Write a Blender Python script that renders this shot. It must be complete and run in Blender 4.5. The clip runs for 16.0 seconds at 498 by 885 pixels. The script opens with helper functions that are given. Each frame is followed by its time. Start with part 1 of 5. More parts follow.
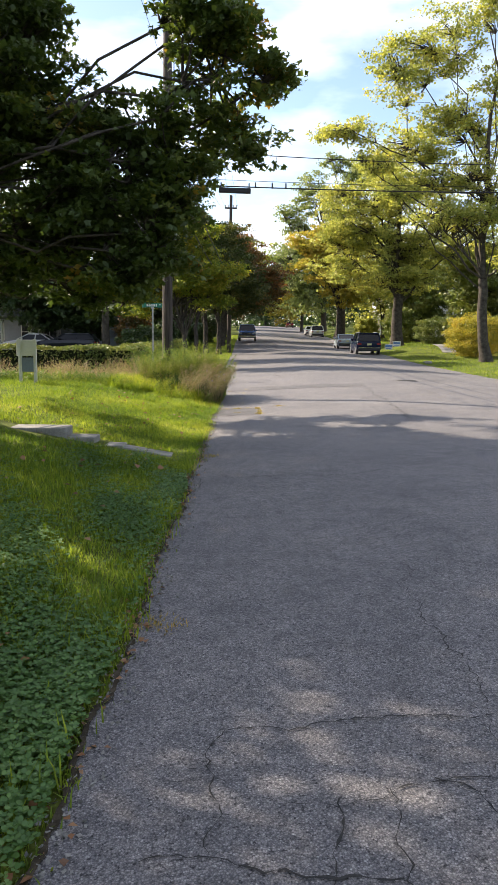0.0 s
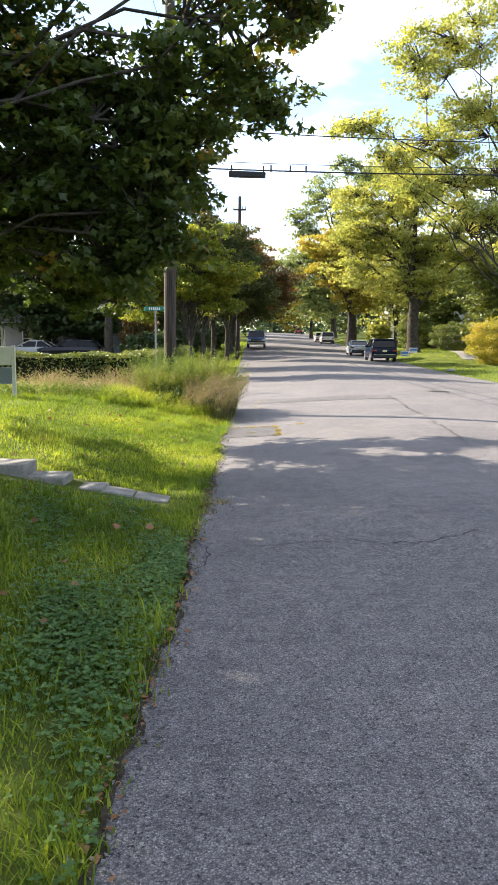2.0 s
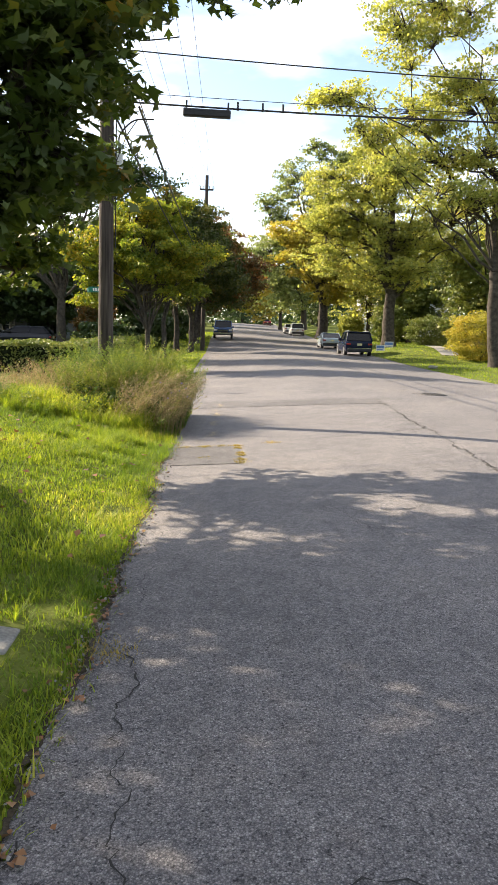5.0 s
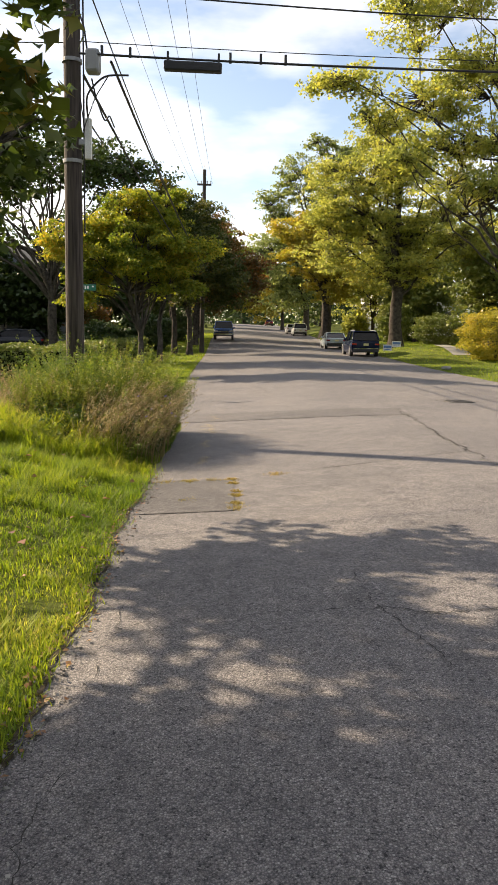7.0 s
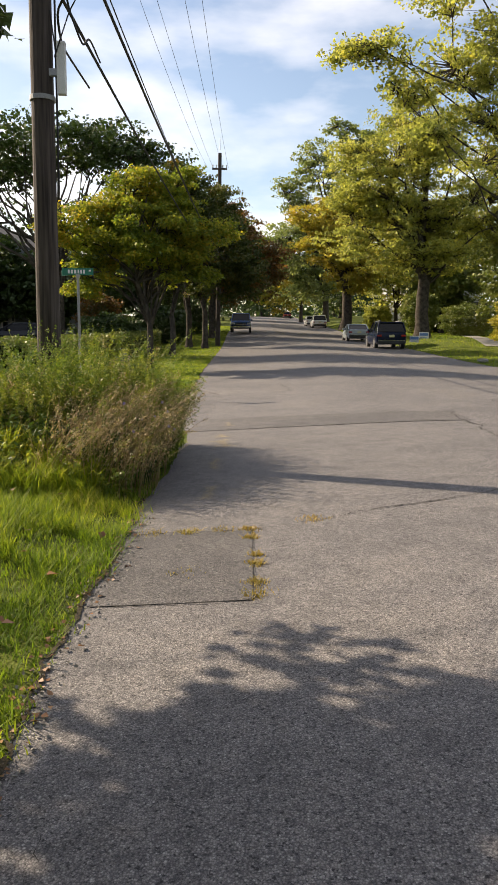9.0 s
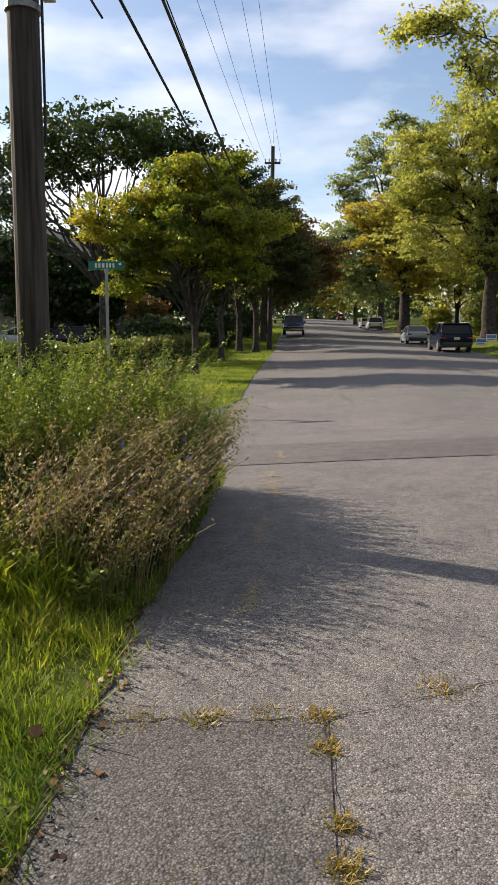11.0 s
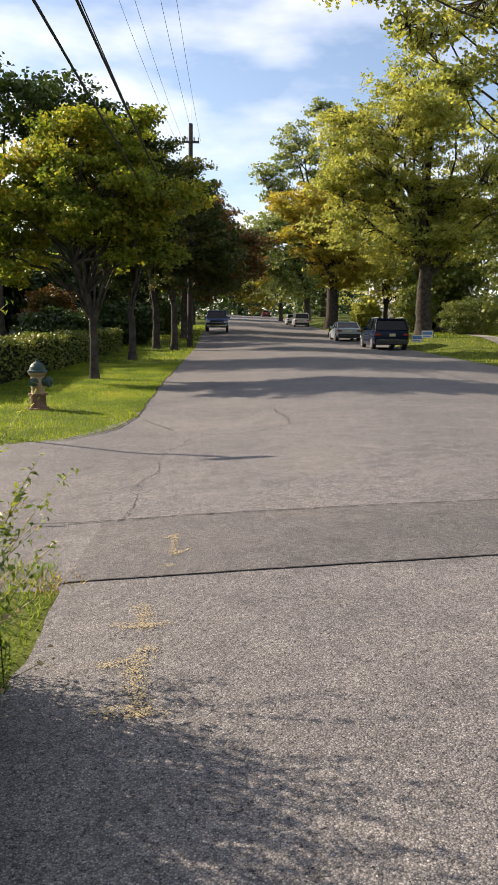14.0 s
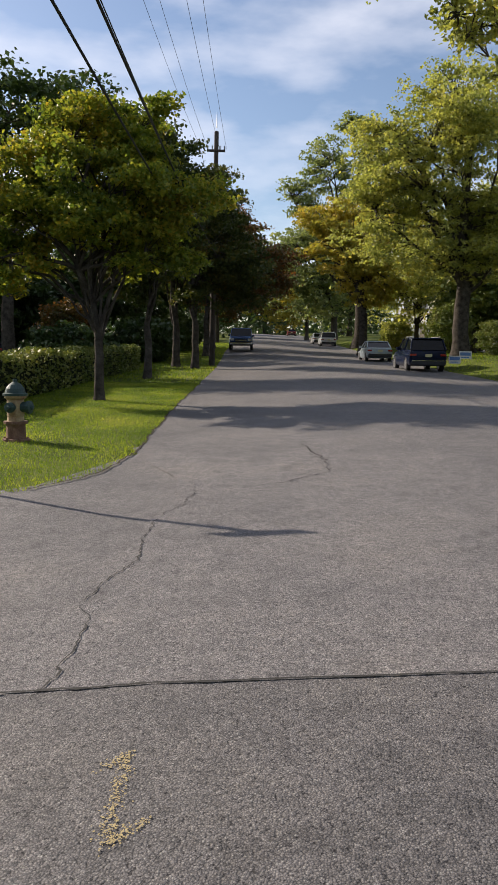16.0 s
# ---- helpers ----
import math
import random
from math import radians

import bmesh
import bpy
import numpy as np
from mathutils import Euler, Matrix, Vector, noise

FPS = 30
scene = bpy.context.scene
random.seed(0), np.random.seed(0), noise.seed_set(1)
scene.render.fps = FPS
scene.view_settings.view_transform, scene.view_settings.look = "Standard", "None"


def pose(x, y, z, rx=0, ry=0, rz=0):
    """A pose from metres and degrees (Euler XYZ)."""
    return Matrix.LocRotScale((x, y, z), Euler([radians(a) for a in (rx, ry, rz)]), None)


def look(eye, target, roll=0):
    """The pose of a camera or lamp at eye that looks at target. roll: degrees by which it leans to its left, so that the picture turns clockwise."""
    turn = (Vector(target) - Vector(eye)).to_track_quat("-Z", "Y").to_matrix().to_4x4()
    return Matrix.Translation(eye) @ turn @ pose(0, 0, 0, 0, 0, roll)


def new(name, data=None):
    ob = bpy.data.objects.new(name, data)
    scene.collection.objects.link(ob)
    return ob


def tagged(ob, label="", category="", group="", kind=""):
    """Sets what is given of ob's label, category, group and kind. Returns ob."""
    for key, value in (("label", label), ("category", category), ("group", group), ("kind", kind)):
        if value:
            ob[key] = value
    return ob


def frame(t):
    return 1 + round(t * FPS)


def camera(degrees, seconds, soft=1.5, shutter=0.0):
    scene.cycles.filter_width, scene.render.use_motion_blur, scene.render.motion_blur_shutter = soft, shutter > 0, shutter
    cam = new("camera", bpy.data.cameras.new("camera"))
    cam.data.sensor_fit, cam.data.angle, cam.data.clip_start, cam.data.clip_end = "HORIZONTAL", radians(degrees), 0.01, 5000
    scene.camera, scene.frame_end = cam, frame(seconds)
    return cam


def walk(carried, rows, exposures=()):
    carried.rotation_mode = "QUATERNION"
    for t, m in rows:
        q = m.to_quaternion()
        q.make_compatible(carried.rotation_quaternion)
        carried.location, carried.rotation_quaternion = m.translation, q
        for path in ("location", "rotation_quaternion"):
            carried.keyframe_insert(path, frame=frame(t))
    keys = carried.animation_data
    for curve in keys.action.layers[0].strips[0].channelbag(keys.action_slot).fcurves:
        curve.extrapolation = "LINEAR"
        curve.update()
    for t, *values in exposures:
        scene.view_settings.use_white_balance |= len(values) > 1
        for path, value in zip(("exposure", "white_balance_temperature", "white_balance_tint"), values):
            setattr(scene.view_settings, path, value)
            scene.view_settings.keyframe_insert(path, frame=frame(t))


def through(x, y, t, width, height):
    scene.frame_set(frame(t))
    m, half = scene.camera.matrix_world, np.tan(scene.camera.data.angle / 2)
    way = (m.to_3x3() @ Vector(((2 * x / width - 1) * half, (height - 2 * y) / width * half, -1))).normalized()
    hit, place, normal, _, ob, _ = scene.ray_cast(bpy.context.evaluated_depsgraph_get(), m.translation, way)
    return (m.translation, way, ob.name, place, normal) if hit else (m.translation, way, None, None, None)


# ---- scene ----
cam = camera(37.4, 16.0, 0.9)
PATH = [
    (0, (0.039, -0.086, 1.497), (0.026, 1.896, 1.224), 0.5),
    (0.5, (-0.017, 0.599, 1.489), (-0.039, 2.583, 1.239), 0.6),
    (1, (-0.033, 1.223, 1.494), (-0.057, 3.206, 1.237), 0.5),
    (1.5, (-0.116, 1.854, 1.489), (-0.149, 3.839, 1.239), 0.4),
    (2, (-0.136, 2.469, 1.487), (-0.17, 4.453, 1.232), 0.4),
    (2.5, (-0.142, 3.119, 1.48), (-0.139, 5.105, 1.237), 0.5),
    (3, (-0.088, 3.73, 1.466), (-0.067, 5.715, 1.221), 0.4),
    (3.5, (-0.062, 4.349, 1.46), (-0.02, 6.332, 1.202), 0.7),
    (4, (-0.036, 4.956, 1.462), (0.017, 6.938, 1.197), 1.0),
    (4.5, (-0.028, 5.577, 1.477), (0.03, 7.557, 1.199), 1.6),
    (7, (0.1, 8.464, 1.515), (0.148, 10.444, 1.239), 0.9),
    (7.5, (0.112, 9.128, 1.467), (0.169, 11.107, 1.184), 0.7),
    (8, (0.129, 9.74, 1.456), (0.136, 11.72, 1.173), 0.0),
    (10.3, (0.067, 12.678, 1.44), (0.059, 14.654, 1.129), 0.9),
    (10.5, (0.066, 12.947, 1.437), (-0.037, 14.92, 1.127), 0.3),
    (11, (0.015, 13.594, 1.462), (-0.126, 15.569, 1.174), 0.2),
    (11.5, (0.015, 14.215, 1.452), (-0.126, 16.19, 1.168), 0.1),
    (12, (-0.003, 14.863, 1.457), (0.009, 16.842, 1.167), 0.6),
    (12.5, (0.01, 15.521, 1.412), (0.011, 17.498, 1.113), -0.0),
    (13, (0.079, 16.307, 1.41), (0.122, 18.285, 1.12), 0.1),
    (13.5, (0.138, 17.027, 1.407), (0.186, 19.006, 1.121), -0.0),
    (14, (0.131, 17.682, 1.418), (0.189, 19.659, 1.123), 0.3),
    (14.5, (0.209, 18.362, 1.413), (0.282, 20.339, 1.121), 0.4),
    (15, (0.222, 19.039, 1.407), (0.301, 21.02, 1.143), 0.7),
    (15.5, (0.225, 19.703, 1.396), (0.25, 21.686, 1.137), 0.2),
    (16, (0.166, 20.28, 1.393), (0.161, 22.265, 1.147), 1.0),
]

EXPOSURES = [(0.0, 1.44, 6700, 15), (1.5, 1.84, 6550, 14), (3.5, 1.92, 6800, 14), (4.7, 1.77, 7000, 14), (7.0, 1.22, 7800, 15), (8.2, 1.07, 7600, 15), (10.5, 0.67, 7100, 14), (12.5, 1.07, 6600, 15), (13.2, 0.94, 6700, 14), (14.0, 0.95, 7000, 16), (14.6, 0.74, 6800, 15), (15.5, 0.72, 6800, 15), (16.0, 0.44, 6600, 15)]
walk(cam, [(t, look(eye, target, roll)) for t, eye, target, roll in PATH], EXPOSURES)

# ---- world, sun ----
SUN_WAY = Vector((0.84, -0.52, -0.56)).normalized()      # the way the sunlight travels
SUN_ELEV = math.asin(-SUN_WAY.z)
world = bpy.data.worlds.new("sky")
scene.world = world
world.use_nodes = True
wn, wl = world.node_tree.nodes, world.node_tree.links
wn.clear()
w_out = wn.new("ShaderNodeOutputWorld")
w_bg = wn.new("ShaderNodeBackground")
w_sky = wn.new("ShaderNodeTexSky")
w_sky.sky_type, w_sky.sun_disc = 'NISHITA', False
w_sky.sun_elevation = SUN_ELEV
w_sky.sun_rotation = math.atan2(-SUN_WAY.x, -SUN_WAY.y)
w_sky.air_density, w_sky.dust_density, w_sky.ozone_density = 1.0, 0.7, 1.6
w_co = wn.new("ShaderNodeTexCoord")
w_map = wn.new("ShaderNodeMapping")
w_map.inputs["Scale"].default_value = (2.6, 2.6, 7.5)
w_noise = wn.new("ShaderNodeTexNoise")
w_noise.inputs["Scale"].default_value = 1.45
w_noise.inputs["Detail"].default_value = 6.0
w_noise.inputs["Roughness"].default_value = 0.5
w_ramp = wn.new("ShaderNodeValToRGB")
w_ramp.color_ramp.elements[0].position, w_ramp.color_ramp.elements[1].position = 0.40, 0.72
w_mix = wn.new("ShaderNodeMixRGB")
w_mix.inputs[2].default_value = (8.0, 8.3, 8.9, 1)
wl.new(w_co.outputs["Generated"], w_map.inputs["Vector"])
wl.new(w_map.outputs["Vector"], w_noise.inputs["Vector"])
wl.new(w_noise.outputs["Fac"], w_ramp.inputs["Fac"])
w_dim = wn.new("ShaderNodeMath"); w_dim.operation = 'MULTIPLY'; w_dim.inputs[1].default_value = 0.82
wl.new(w_ramp.outputs["Color"], w_dim.inputs[0])
wl.new(w_dim.outputs[0], w_mix.inputs[0])
wl.new(w_sky.outputs["Color"], w_mix.inputs[1])
wl.new(w_mix.outputs[0], w_bg.inputs["Color"])
w_bg.inputs["Strength"].default_value = 0.1
wl.new(w_bg.outputs[0], w_out.inputs[0])

sun = new("sun", bpy.data.lights.new("sun", 'SUN'))
sun.data.energy, sun.data.angle, sun.data.color = 5.0, radians(0.55), (1.0, 0.9, 0.74)
sun.matrix_world = look((0, 0, 40), Vector((0, 0, 40)) + SUN_WAY)


# ---- materials ----
def nodes_of(name):
    m = bpy.data.materials.new(name)
    m.use_nodes = True
    return m, m.node_tree.nodes, m.node_tree.links, m.node_tree.nodes["Principled BSDF"]


def noise_node(n, l, scale, detail=4.0, rough=0.55, coords="Object"):
    tc = n.new("ShaderNodeTexCoord")
    t = n.new("ShaderNodeTexNoise")
    t.inputs["Scale"].default_value, t.inputs["Detail"].default_value, t.inputs["Roughness"].default_value = scale, detail, rough
    l.new(tc.outputs[coords], t.inputs["Vector"])
    return t


def ramp_node(n, l, src, stops):
    r = n.new("ShaderNodeValToRGB")
    e = r.color_ramp.elements
    while len(e) < len(stops):
        e.new(0.5)
    for k, (p, c) in enumerate(stops):
        e[k].position, e[k].color = p, (*c, 1)
    l.new(src, r.inputs["Fac"])
    return r


def mix_node(n, l, fac, a, b, mode='MIX'):
    x = n.new("ShaderNodeMixRGB")
    x.blend_type = mode
    for k, v in ((0, fac), (1, a), (2, b)):
        if isinstance(v, (int, float)):
            x.inputs[k].default_value = v
        elif isinstance(v, tuple):
            x.inputs[k].default_value = (*v, 1)
        else:
            l.new(v, x.inputs[k])
    return x


def bump_node(n, l, bsdf, height, strength, distance):
    b = n.new("ShaderNodeBump")
    b.inputs["Strength"].default_value, b.inputs["Distance"].default_value = strength, distance
    l.new(height, b.inputs["Height"])
    l.new(b.outputs["Normal"], bsdf.inputs["Normal"])
    return b


def surface(name, dark, light, scale=6.0, rough=0.7, metal=0.0, fine=60.0, bump=0.2, dist=0.005, spec=0.5, coat=0.0):
    """Two-scale mottled surface."""
    m, n, l, b = nodes_of(name)
    big, small = noise_node(n, l, scale), noise_node(n, l, fine, 3.0)
    r = ramp_node(n, l, big.outputs["Fac"], [(0.3, dark), (0.72, light)])
    g = ramp_node(n, l, small.outputs["Fac"], [(0.3, (0.72, 0.72, 0.72)), (0.7, (1.12, 1.12, 1.12))])
    c = mix_node(n, l, 1.0, r.outputs["Color"], g.outputs["Color"], 'MULTIPLY')
    l.new(c.outputs[0], b.inputs["Base Color"])
    b.inputs["Roughness"].default_value, b.inputs["Metallic"].default_value = rough, metal
    b.inputs["Specular IOR Level"].default_value = spec
    b.inputs["Coat Weight"].default_value = coat
    if bump:
        bump_node(n, l, b, small.outputs["Fac"], bump, dist)
    return m


def asphalt(name, tone, warm=1.0, chip=0.55, grain=135.0):
    """Aggregate of stones in bitumen: cells of differing grey, pits between them, worn lighter tracks, stains."""
    m, n, l, b = nodes_of(name)
    tc = n.new("ShaderNodeTexCoord")
    vor = n.new("ShaderNodeTexVoronoi")
    vor.inputs["Scale"].default_value = grain
    fine = n.new("ShaderNodeTexVoronoi")
    fine.inputs["Scale"].default_value = grain * 2.3
    vor2 = n.new("ShaderNodeTexVoronoi")
    vor2.inputs["Scale"].default_value = 34.0
    for v in (vor, fine, vor2):
        l.new(tc.outputs["Object"], v.inputs["Vector"])
    sep = n.new("ShaderNodeSeparateColor")
    l.new(vor.outputs["Color"], sep.inputs[0])
    k = tone
    stones = ramp_node(n, l, sep.outputs[0], [(0.0, (k * 0.5, k * 0.5, k * 0.52)), (0.3, (k * 0.82, k * 0.78, k * 0.79)), (0.62, (k * 1.0, k * 0.94, k * 0.93)), (0.9, (k * 1.25, k * 1.18, k * 1.15)), (1.0, (k * 1.6, k * 1.56, k * 1.5))])
    gap = ramp_node(n, l, vor.outputs["Distance"], [(0.25, (1.12, 1.12, 1.12)), (0.68, (chip, chip, chip))])
    c = mix_node(n, l, 1.0, stones.outputs["Color"], gap.outputs["Color"], 'MULTIPLY')
    sep3 = n.new("ShaderNodeSeparateColor")
    l.new(fine.outputs["Color"], sep3.inputs[0])
    sand = ramp_node(n, l, sep3.outputs[1], [(0.0, (0.74, 0.74, 0.75)), (0.6, (1.0, 1.0, 1.0)), (1.0, (1.25, 1.23, 1.2))])
    c = mix_node(n, l, 1.0, c.outputs[0], sand.outputs["Color"], 'MULTIPLY')
    sep2 = n.new("ShaderNodeSeparateColor")
    l.new(vor2.outputs["Color"], sep2.inputs[0])
    lumps = ramp_node(n, l, sep2.outputs[1], [(0.0, (0.84, 0.84, 0.84)), (1.0, (1.12, 1.12, 1.12))])
    c = mix_node(n, l, 1.0, c.outputs[0], lumps.outputs["Color"], 'MULTIPLY')
    st = noise_node(n, l, 0.55, 6.0, 0.62)
    stain = ramp_node(n, l, st.outputs["Fac"], [(0.3, (0.76, 0.77, 0.79)), (0.55, (1.0, 1.0, 1.0)), (0.8, (1.2 * warm, 1.17, 1.1))])
    c = mix_node(n, l, 1.0, c.outputs[0], stain.outputs["Color"], 'MULTIPLY')
    st2 = noise_node(n, l, 5.0, 5.0, 0.6)
    spots = ramp_node(n, l, st2.outputs["Fac"], [(0.28, (0.76, 0.76, 0.76)), (0.5, (1, 1, 1)), (0.75, (1.12, 1.1, 1.07))])
    c = mix_node(n, l, 1.0, c.outputs[0], spots.outputs["Color"], 'MULTIPLY')
    pit = noise_node(n, l, 60.0, 3.0, 0.65)
    pits = ramp_node(n, l, pit.outputs["Fac"], [(0.34, (0.22, 0.22, 0.24)), (0.43, (1, 1, 1)), (0.66, (1.0, 1.0, 1.0)), (0.74, (1.4, 1.38, 1.34))])
    c = mix_node(n, l, 1.0, c.outputs[0], pits.outputs["Color"], 'MULTIPLY')
    l.new(c.outputs[0], b.inputs["Base Color"])
    b.inputs["Roughness"].default_value = 0.78
    b.inputs["Specular IOR Level"].default_value = 0.35
    inv = n.new("ShaderNodeMath"); inv.operation = 'SUBTRACT'; inv.inputs[0].default_value = 1.0
    l.new(vor.outputs["Distance"], inv.inputs[1])
    rel = n.new("ShaderNodeMath"); rel.operation = 'MULTIPLY_ADD'; rel.inputs[1].default_value = 0.9
    l.new(pit.outputs["Fac"], rel.inputs[0]); l.new(inv.outputs[0], rel.inputs[2])
    bump_node(n, l, b, rel.outputs[0], 0.45, 0.006)
    return m


def leaf_material(name, stops, through=0.35, rough=0.5, spec=0.35):
    """Leaves: colour from leaf to leaf and clump to clump, light passing through."""
    m, n, l, b = nodes_of(name)
    geo = n.new("ShaderNodeNewGeometry")
    big = noise_node(n, l, 0.55, 3.0)
    add = n.new("ShaderNodeMath"); add.operation = 'MULTIPLY_ADD'
    l.new(geo.outputs["Random Per Island"], add.inputs[0])
    add.inputs[1].default_value = 0.55
    sub = n.new("ShaderNodeMath"); sub.operation = 'MULTIPLY_ADD'
    l.new(big.outputs["Fac"], sub.inputs[0]); sub.inputs[1].default_value = 1.5; sub.inputs[2].default_value = -0.52
    l.new(sub.outputs[0], add.inputs[2])
    r = ramp_node(n, l, add.outputs[0], stops)
    l.new(r.outputs["Color"], b.inputs["Base Color"])
    b.inputs["Roughness"].default_value = rough
    b.inputs["Specular IOR Level"].default_value = spec
    tr = n.new("ShaderNodeBsdfTranslucent")
    bright = mix_node(n, l, 1.0, r.outputs["Color"], (1.45, 1.45, 0.85), 'MULTIPLY')
    l.new(bright.outputs[0], tr.inputs["Color"])
    ms = n.new("ShaderNodeMixShader")
    ms.inputs[0].default_value = through
    l.new(b.outputs[0], ms.inputs[1]); l.new(tr.outputs[0], ms.inputs[2])
    l.new(ms.outputs[0], n["Material Output"].inputs["Surface"])
    return m


def plain(name, colour, rough=0.5, metal=0.0, spec=0.5, coat=0.0):
    return surface(name, tuple(c * 0.85 for c in colour), colour, 3.0, rough, metal, 90.0, 0.05, 0.001, spec, coat)


M_ROAD = asphalt("worn asphalt", 0.205)
M_STRIP = asphalt("newer asphalt strip", 0.155, grain=145.0)
M_PATCH = asphalt("darker asphalt patch", 0.155, chip=0.42, grain=115.0)
M_SIDE = asphalt("side street asphalt", 0.19)
M_SEAM = surface("bitumen crack", (0.012, 0.012, 0.012), (0.03, 0.028, 0.025), 8, 0.9)
M_SOIL = surface("lawn soil and thatch", (0.06, 0.08, 0.016), (0.13, 0.155, 0.028), 1.3, 0.95, 0, 45, 0.6, 0.02, 0.1)
M_GRASS = leaf_material("grass blades", [(0.0, (0.055, 0.11, 0.015)), (0.45, (0.145, 0.215, 0.024)), (0.82, (0.31, 0.36, 0.036)), (1.0, (0.48, 0.43, 0.115))], 0.42, 0.62, 0.18)
M_CLOVER = leaf_material("clover and ivy leaves", [(0.0, (0.045, 0.105, 0.026)), (0.5, (0.085, 0.17, 0.042)), (1.0, (0.18, 0.29, 0.08))], 0.3)
M_LITTER = leaf_material("fallen leaves", [(0.0, (0.10, 0.05, 0.025)), (0.5, (0.22, 0.10, 0.04)), (1.0, (0.32, 0.2, 0.1))], 0.1)
M_MAPLE = leaf_material("dark maple leaves", [(0.0, (0.04, 0.066, 0.018)), (0.6, (0.07, 0.105, 0.022)), (0.86, (0.13, 0.155, 0.028)), (1.0, (0.3, 0.17, 0.03))], 0.36)
M_STREET = leaf_material("street tree leaves", [(0.0, (0.055, 0.10, 0.018)), (0.4, (0.14, 0.185, 0.028)), (0.74, (0.29, 0.28, 0.038)), (1.0, (0.46, 0.29, 0.04))], 0.5)
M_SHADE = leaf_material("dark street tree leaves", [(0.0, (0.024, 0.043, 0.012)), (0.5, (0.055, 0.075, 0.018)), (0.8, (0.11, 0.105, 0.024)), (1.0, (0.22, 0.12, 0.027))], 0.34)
M_RED = leaf_material("reddish leaves", [(0.0, (0.054, 0.061, 0.016)), (0.5, (0.121, 0.074, 0.022)), (1.0, (0.270, 0.095, 0.027))], 0.3)
M_YELLOW = leaf_material("yellow-green maple leaves", [(0.0, (0.135, 0.17, 0.054)), (0.4, (0.27, 0.29, 0.086)), (0.8, (0.43, 0.42, 0.112)), (1.0, (0.54, 0.44, 0.105))], 0.5)
M_GOLD = leaf_material("golden leaves", [(0.0, (0.2, 0.2, 0.04)), (0.5, (0.34, 0.3, 0.05)), (1.0, (0.46, 0.32, 0.06))], 0.42)
M_BLUE = leaf_material("silvery green leaves", [(0.0, (0.09, 0.125, 0.055)), (0.6, (0.21, 0.25, 0.10)), (1.0, (0.38, 0.39, 0.16))], 0.42)
M_HEDGE = leaf_material("hedge leaves", [(0.0, (0.07, 0.11, 0.025)), (0.6, (0.16, 0.19, 0.045)), (1.0, (0.28, 0.27, 0.08))], 0.2)
M_FAR = leaf_material("far wood leaves", [(0.0, (0.026, 0.052, 0.016)), (0.6, (0.046, 0.078, 0.023)), (1.0, (0.078, 0.104, 0.033))], 0.2)
M_WEED = leaf_material("weed leaves", [(0.0, (0.035, 0.08, 0.014)), (0.5, (0.12, 0.185, 0.028)), (1.0, (0.34, 0.35, 0.06))], 0.36)
# leaf green darkened to carry the shade deep in the weeds
M_UNDER_SHADE = leaf_material("weed undergrowth leaves darkened for shade", [(0.0, (0.018, 0.045, 0.01)), (0.6, (0.045, 0.085, 0.016)), (1.0, (0.11, 0.16, 0.03))], 0.25)
M_TAN = leaf_material("tan dry grass", [(0.0, (0.2, 0.13, 0.075)), (0.5, (0.36, 0.25, 0.14)), (1.0, (0.5, 0.4, 0.24))], 0.25)
M_DRY = leaf_material("dry seed stems", [(0.0, (0.13, 0.09, 0.052)), (0.5, (0.30, 0.22, 0.125)), (1.0, (0.5, 0.41, 0.25))], 0.28)
M_BARK = surface("grey bark", (0.035, 0.03, 0.025), (0.11, 0.095, 0.08), 5, 0.95, 0, 26, 0.9, 0.03, 0.1)
M_POLE, n_, l_, b_ = nodes_of("weathered pole wood")
tc_ = n_.new("ShaderNodeTexCoord"); mp_ = n_.new("ShaderNodeMapping"); mp_.inputs["Scale"].default_value = (17.0, 17.0, 0.9)
tx_ = n_.new("ShaderNodeTexNoise"); tx_.inputs["Scale"].default_value = 1.6; tx_.inputs["Detail"].default_value = 6.0
l_.new(tc_.outputs["Object"], mp_.inputs["Vector"]); l_.new(mp_.outputs["Vector"], tx_.inputs["Vector"])
l_.new(ramp_node(n_, l_, tx_.outputs["Fac"], [(0.3, (0.02, 0.015, 0.013)), (0.5, (0.055, 0.043, 0.037)), (0.75, (0.095, 0.077, 0.068))]).outputs["Color"], b_.inputs["Base Color"])
b_.inputs["Roughness"].default_value = 0.92
bump_node(n_, l_, b_, tx_.outputs["Fac"], 0.8, 0.012)
M_STONE = surface("weathered concrete", (0.17, 0.165, 0.145), (0.33, 0.32, 0.29), 5, 0.92, 0, 60, 0.5, 0.005, 0.2)
M_CABLE = plain("black cable rubber", (0.015, 0.015, 0.016), 0.6)
M_STEEL = plain("galvanised steel", (0.42, 0.43, 0.44), 0.45, 0.8)
M_SIGN = plain("green sign sheeting", (0.01, 0.17, 0.11), 0.4)
M_WHITE = plain("white paint", (0.75, 0.75, 0.73), 0.5)
M_GREY = plain("grey enclosure", (0.3, 0.31, 0.32), 0.5)
M_RUST = surface("worn cream and rust paint", (0.25, 0.13, 0.06), (0.5, 0.42, 0.24), 7, 0.75, 0, 60, 0.4, 0.004)
M_DKRED = surface("rusty brown paint", (0.11, 0.05, 0.03), (0.24, 0.14, 0.09), 9, 0.8, 0, 60, 0.4, 0.004)
M_TEAL = surface("worn dark green paint", (0.012, 0.035, 0.032), (0.03, 0.075, 0.068), 9, 0.6, 0, 60, 0.3, 0.003)
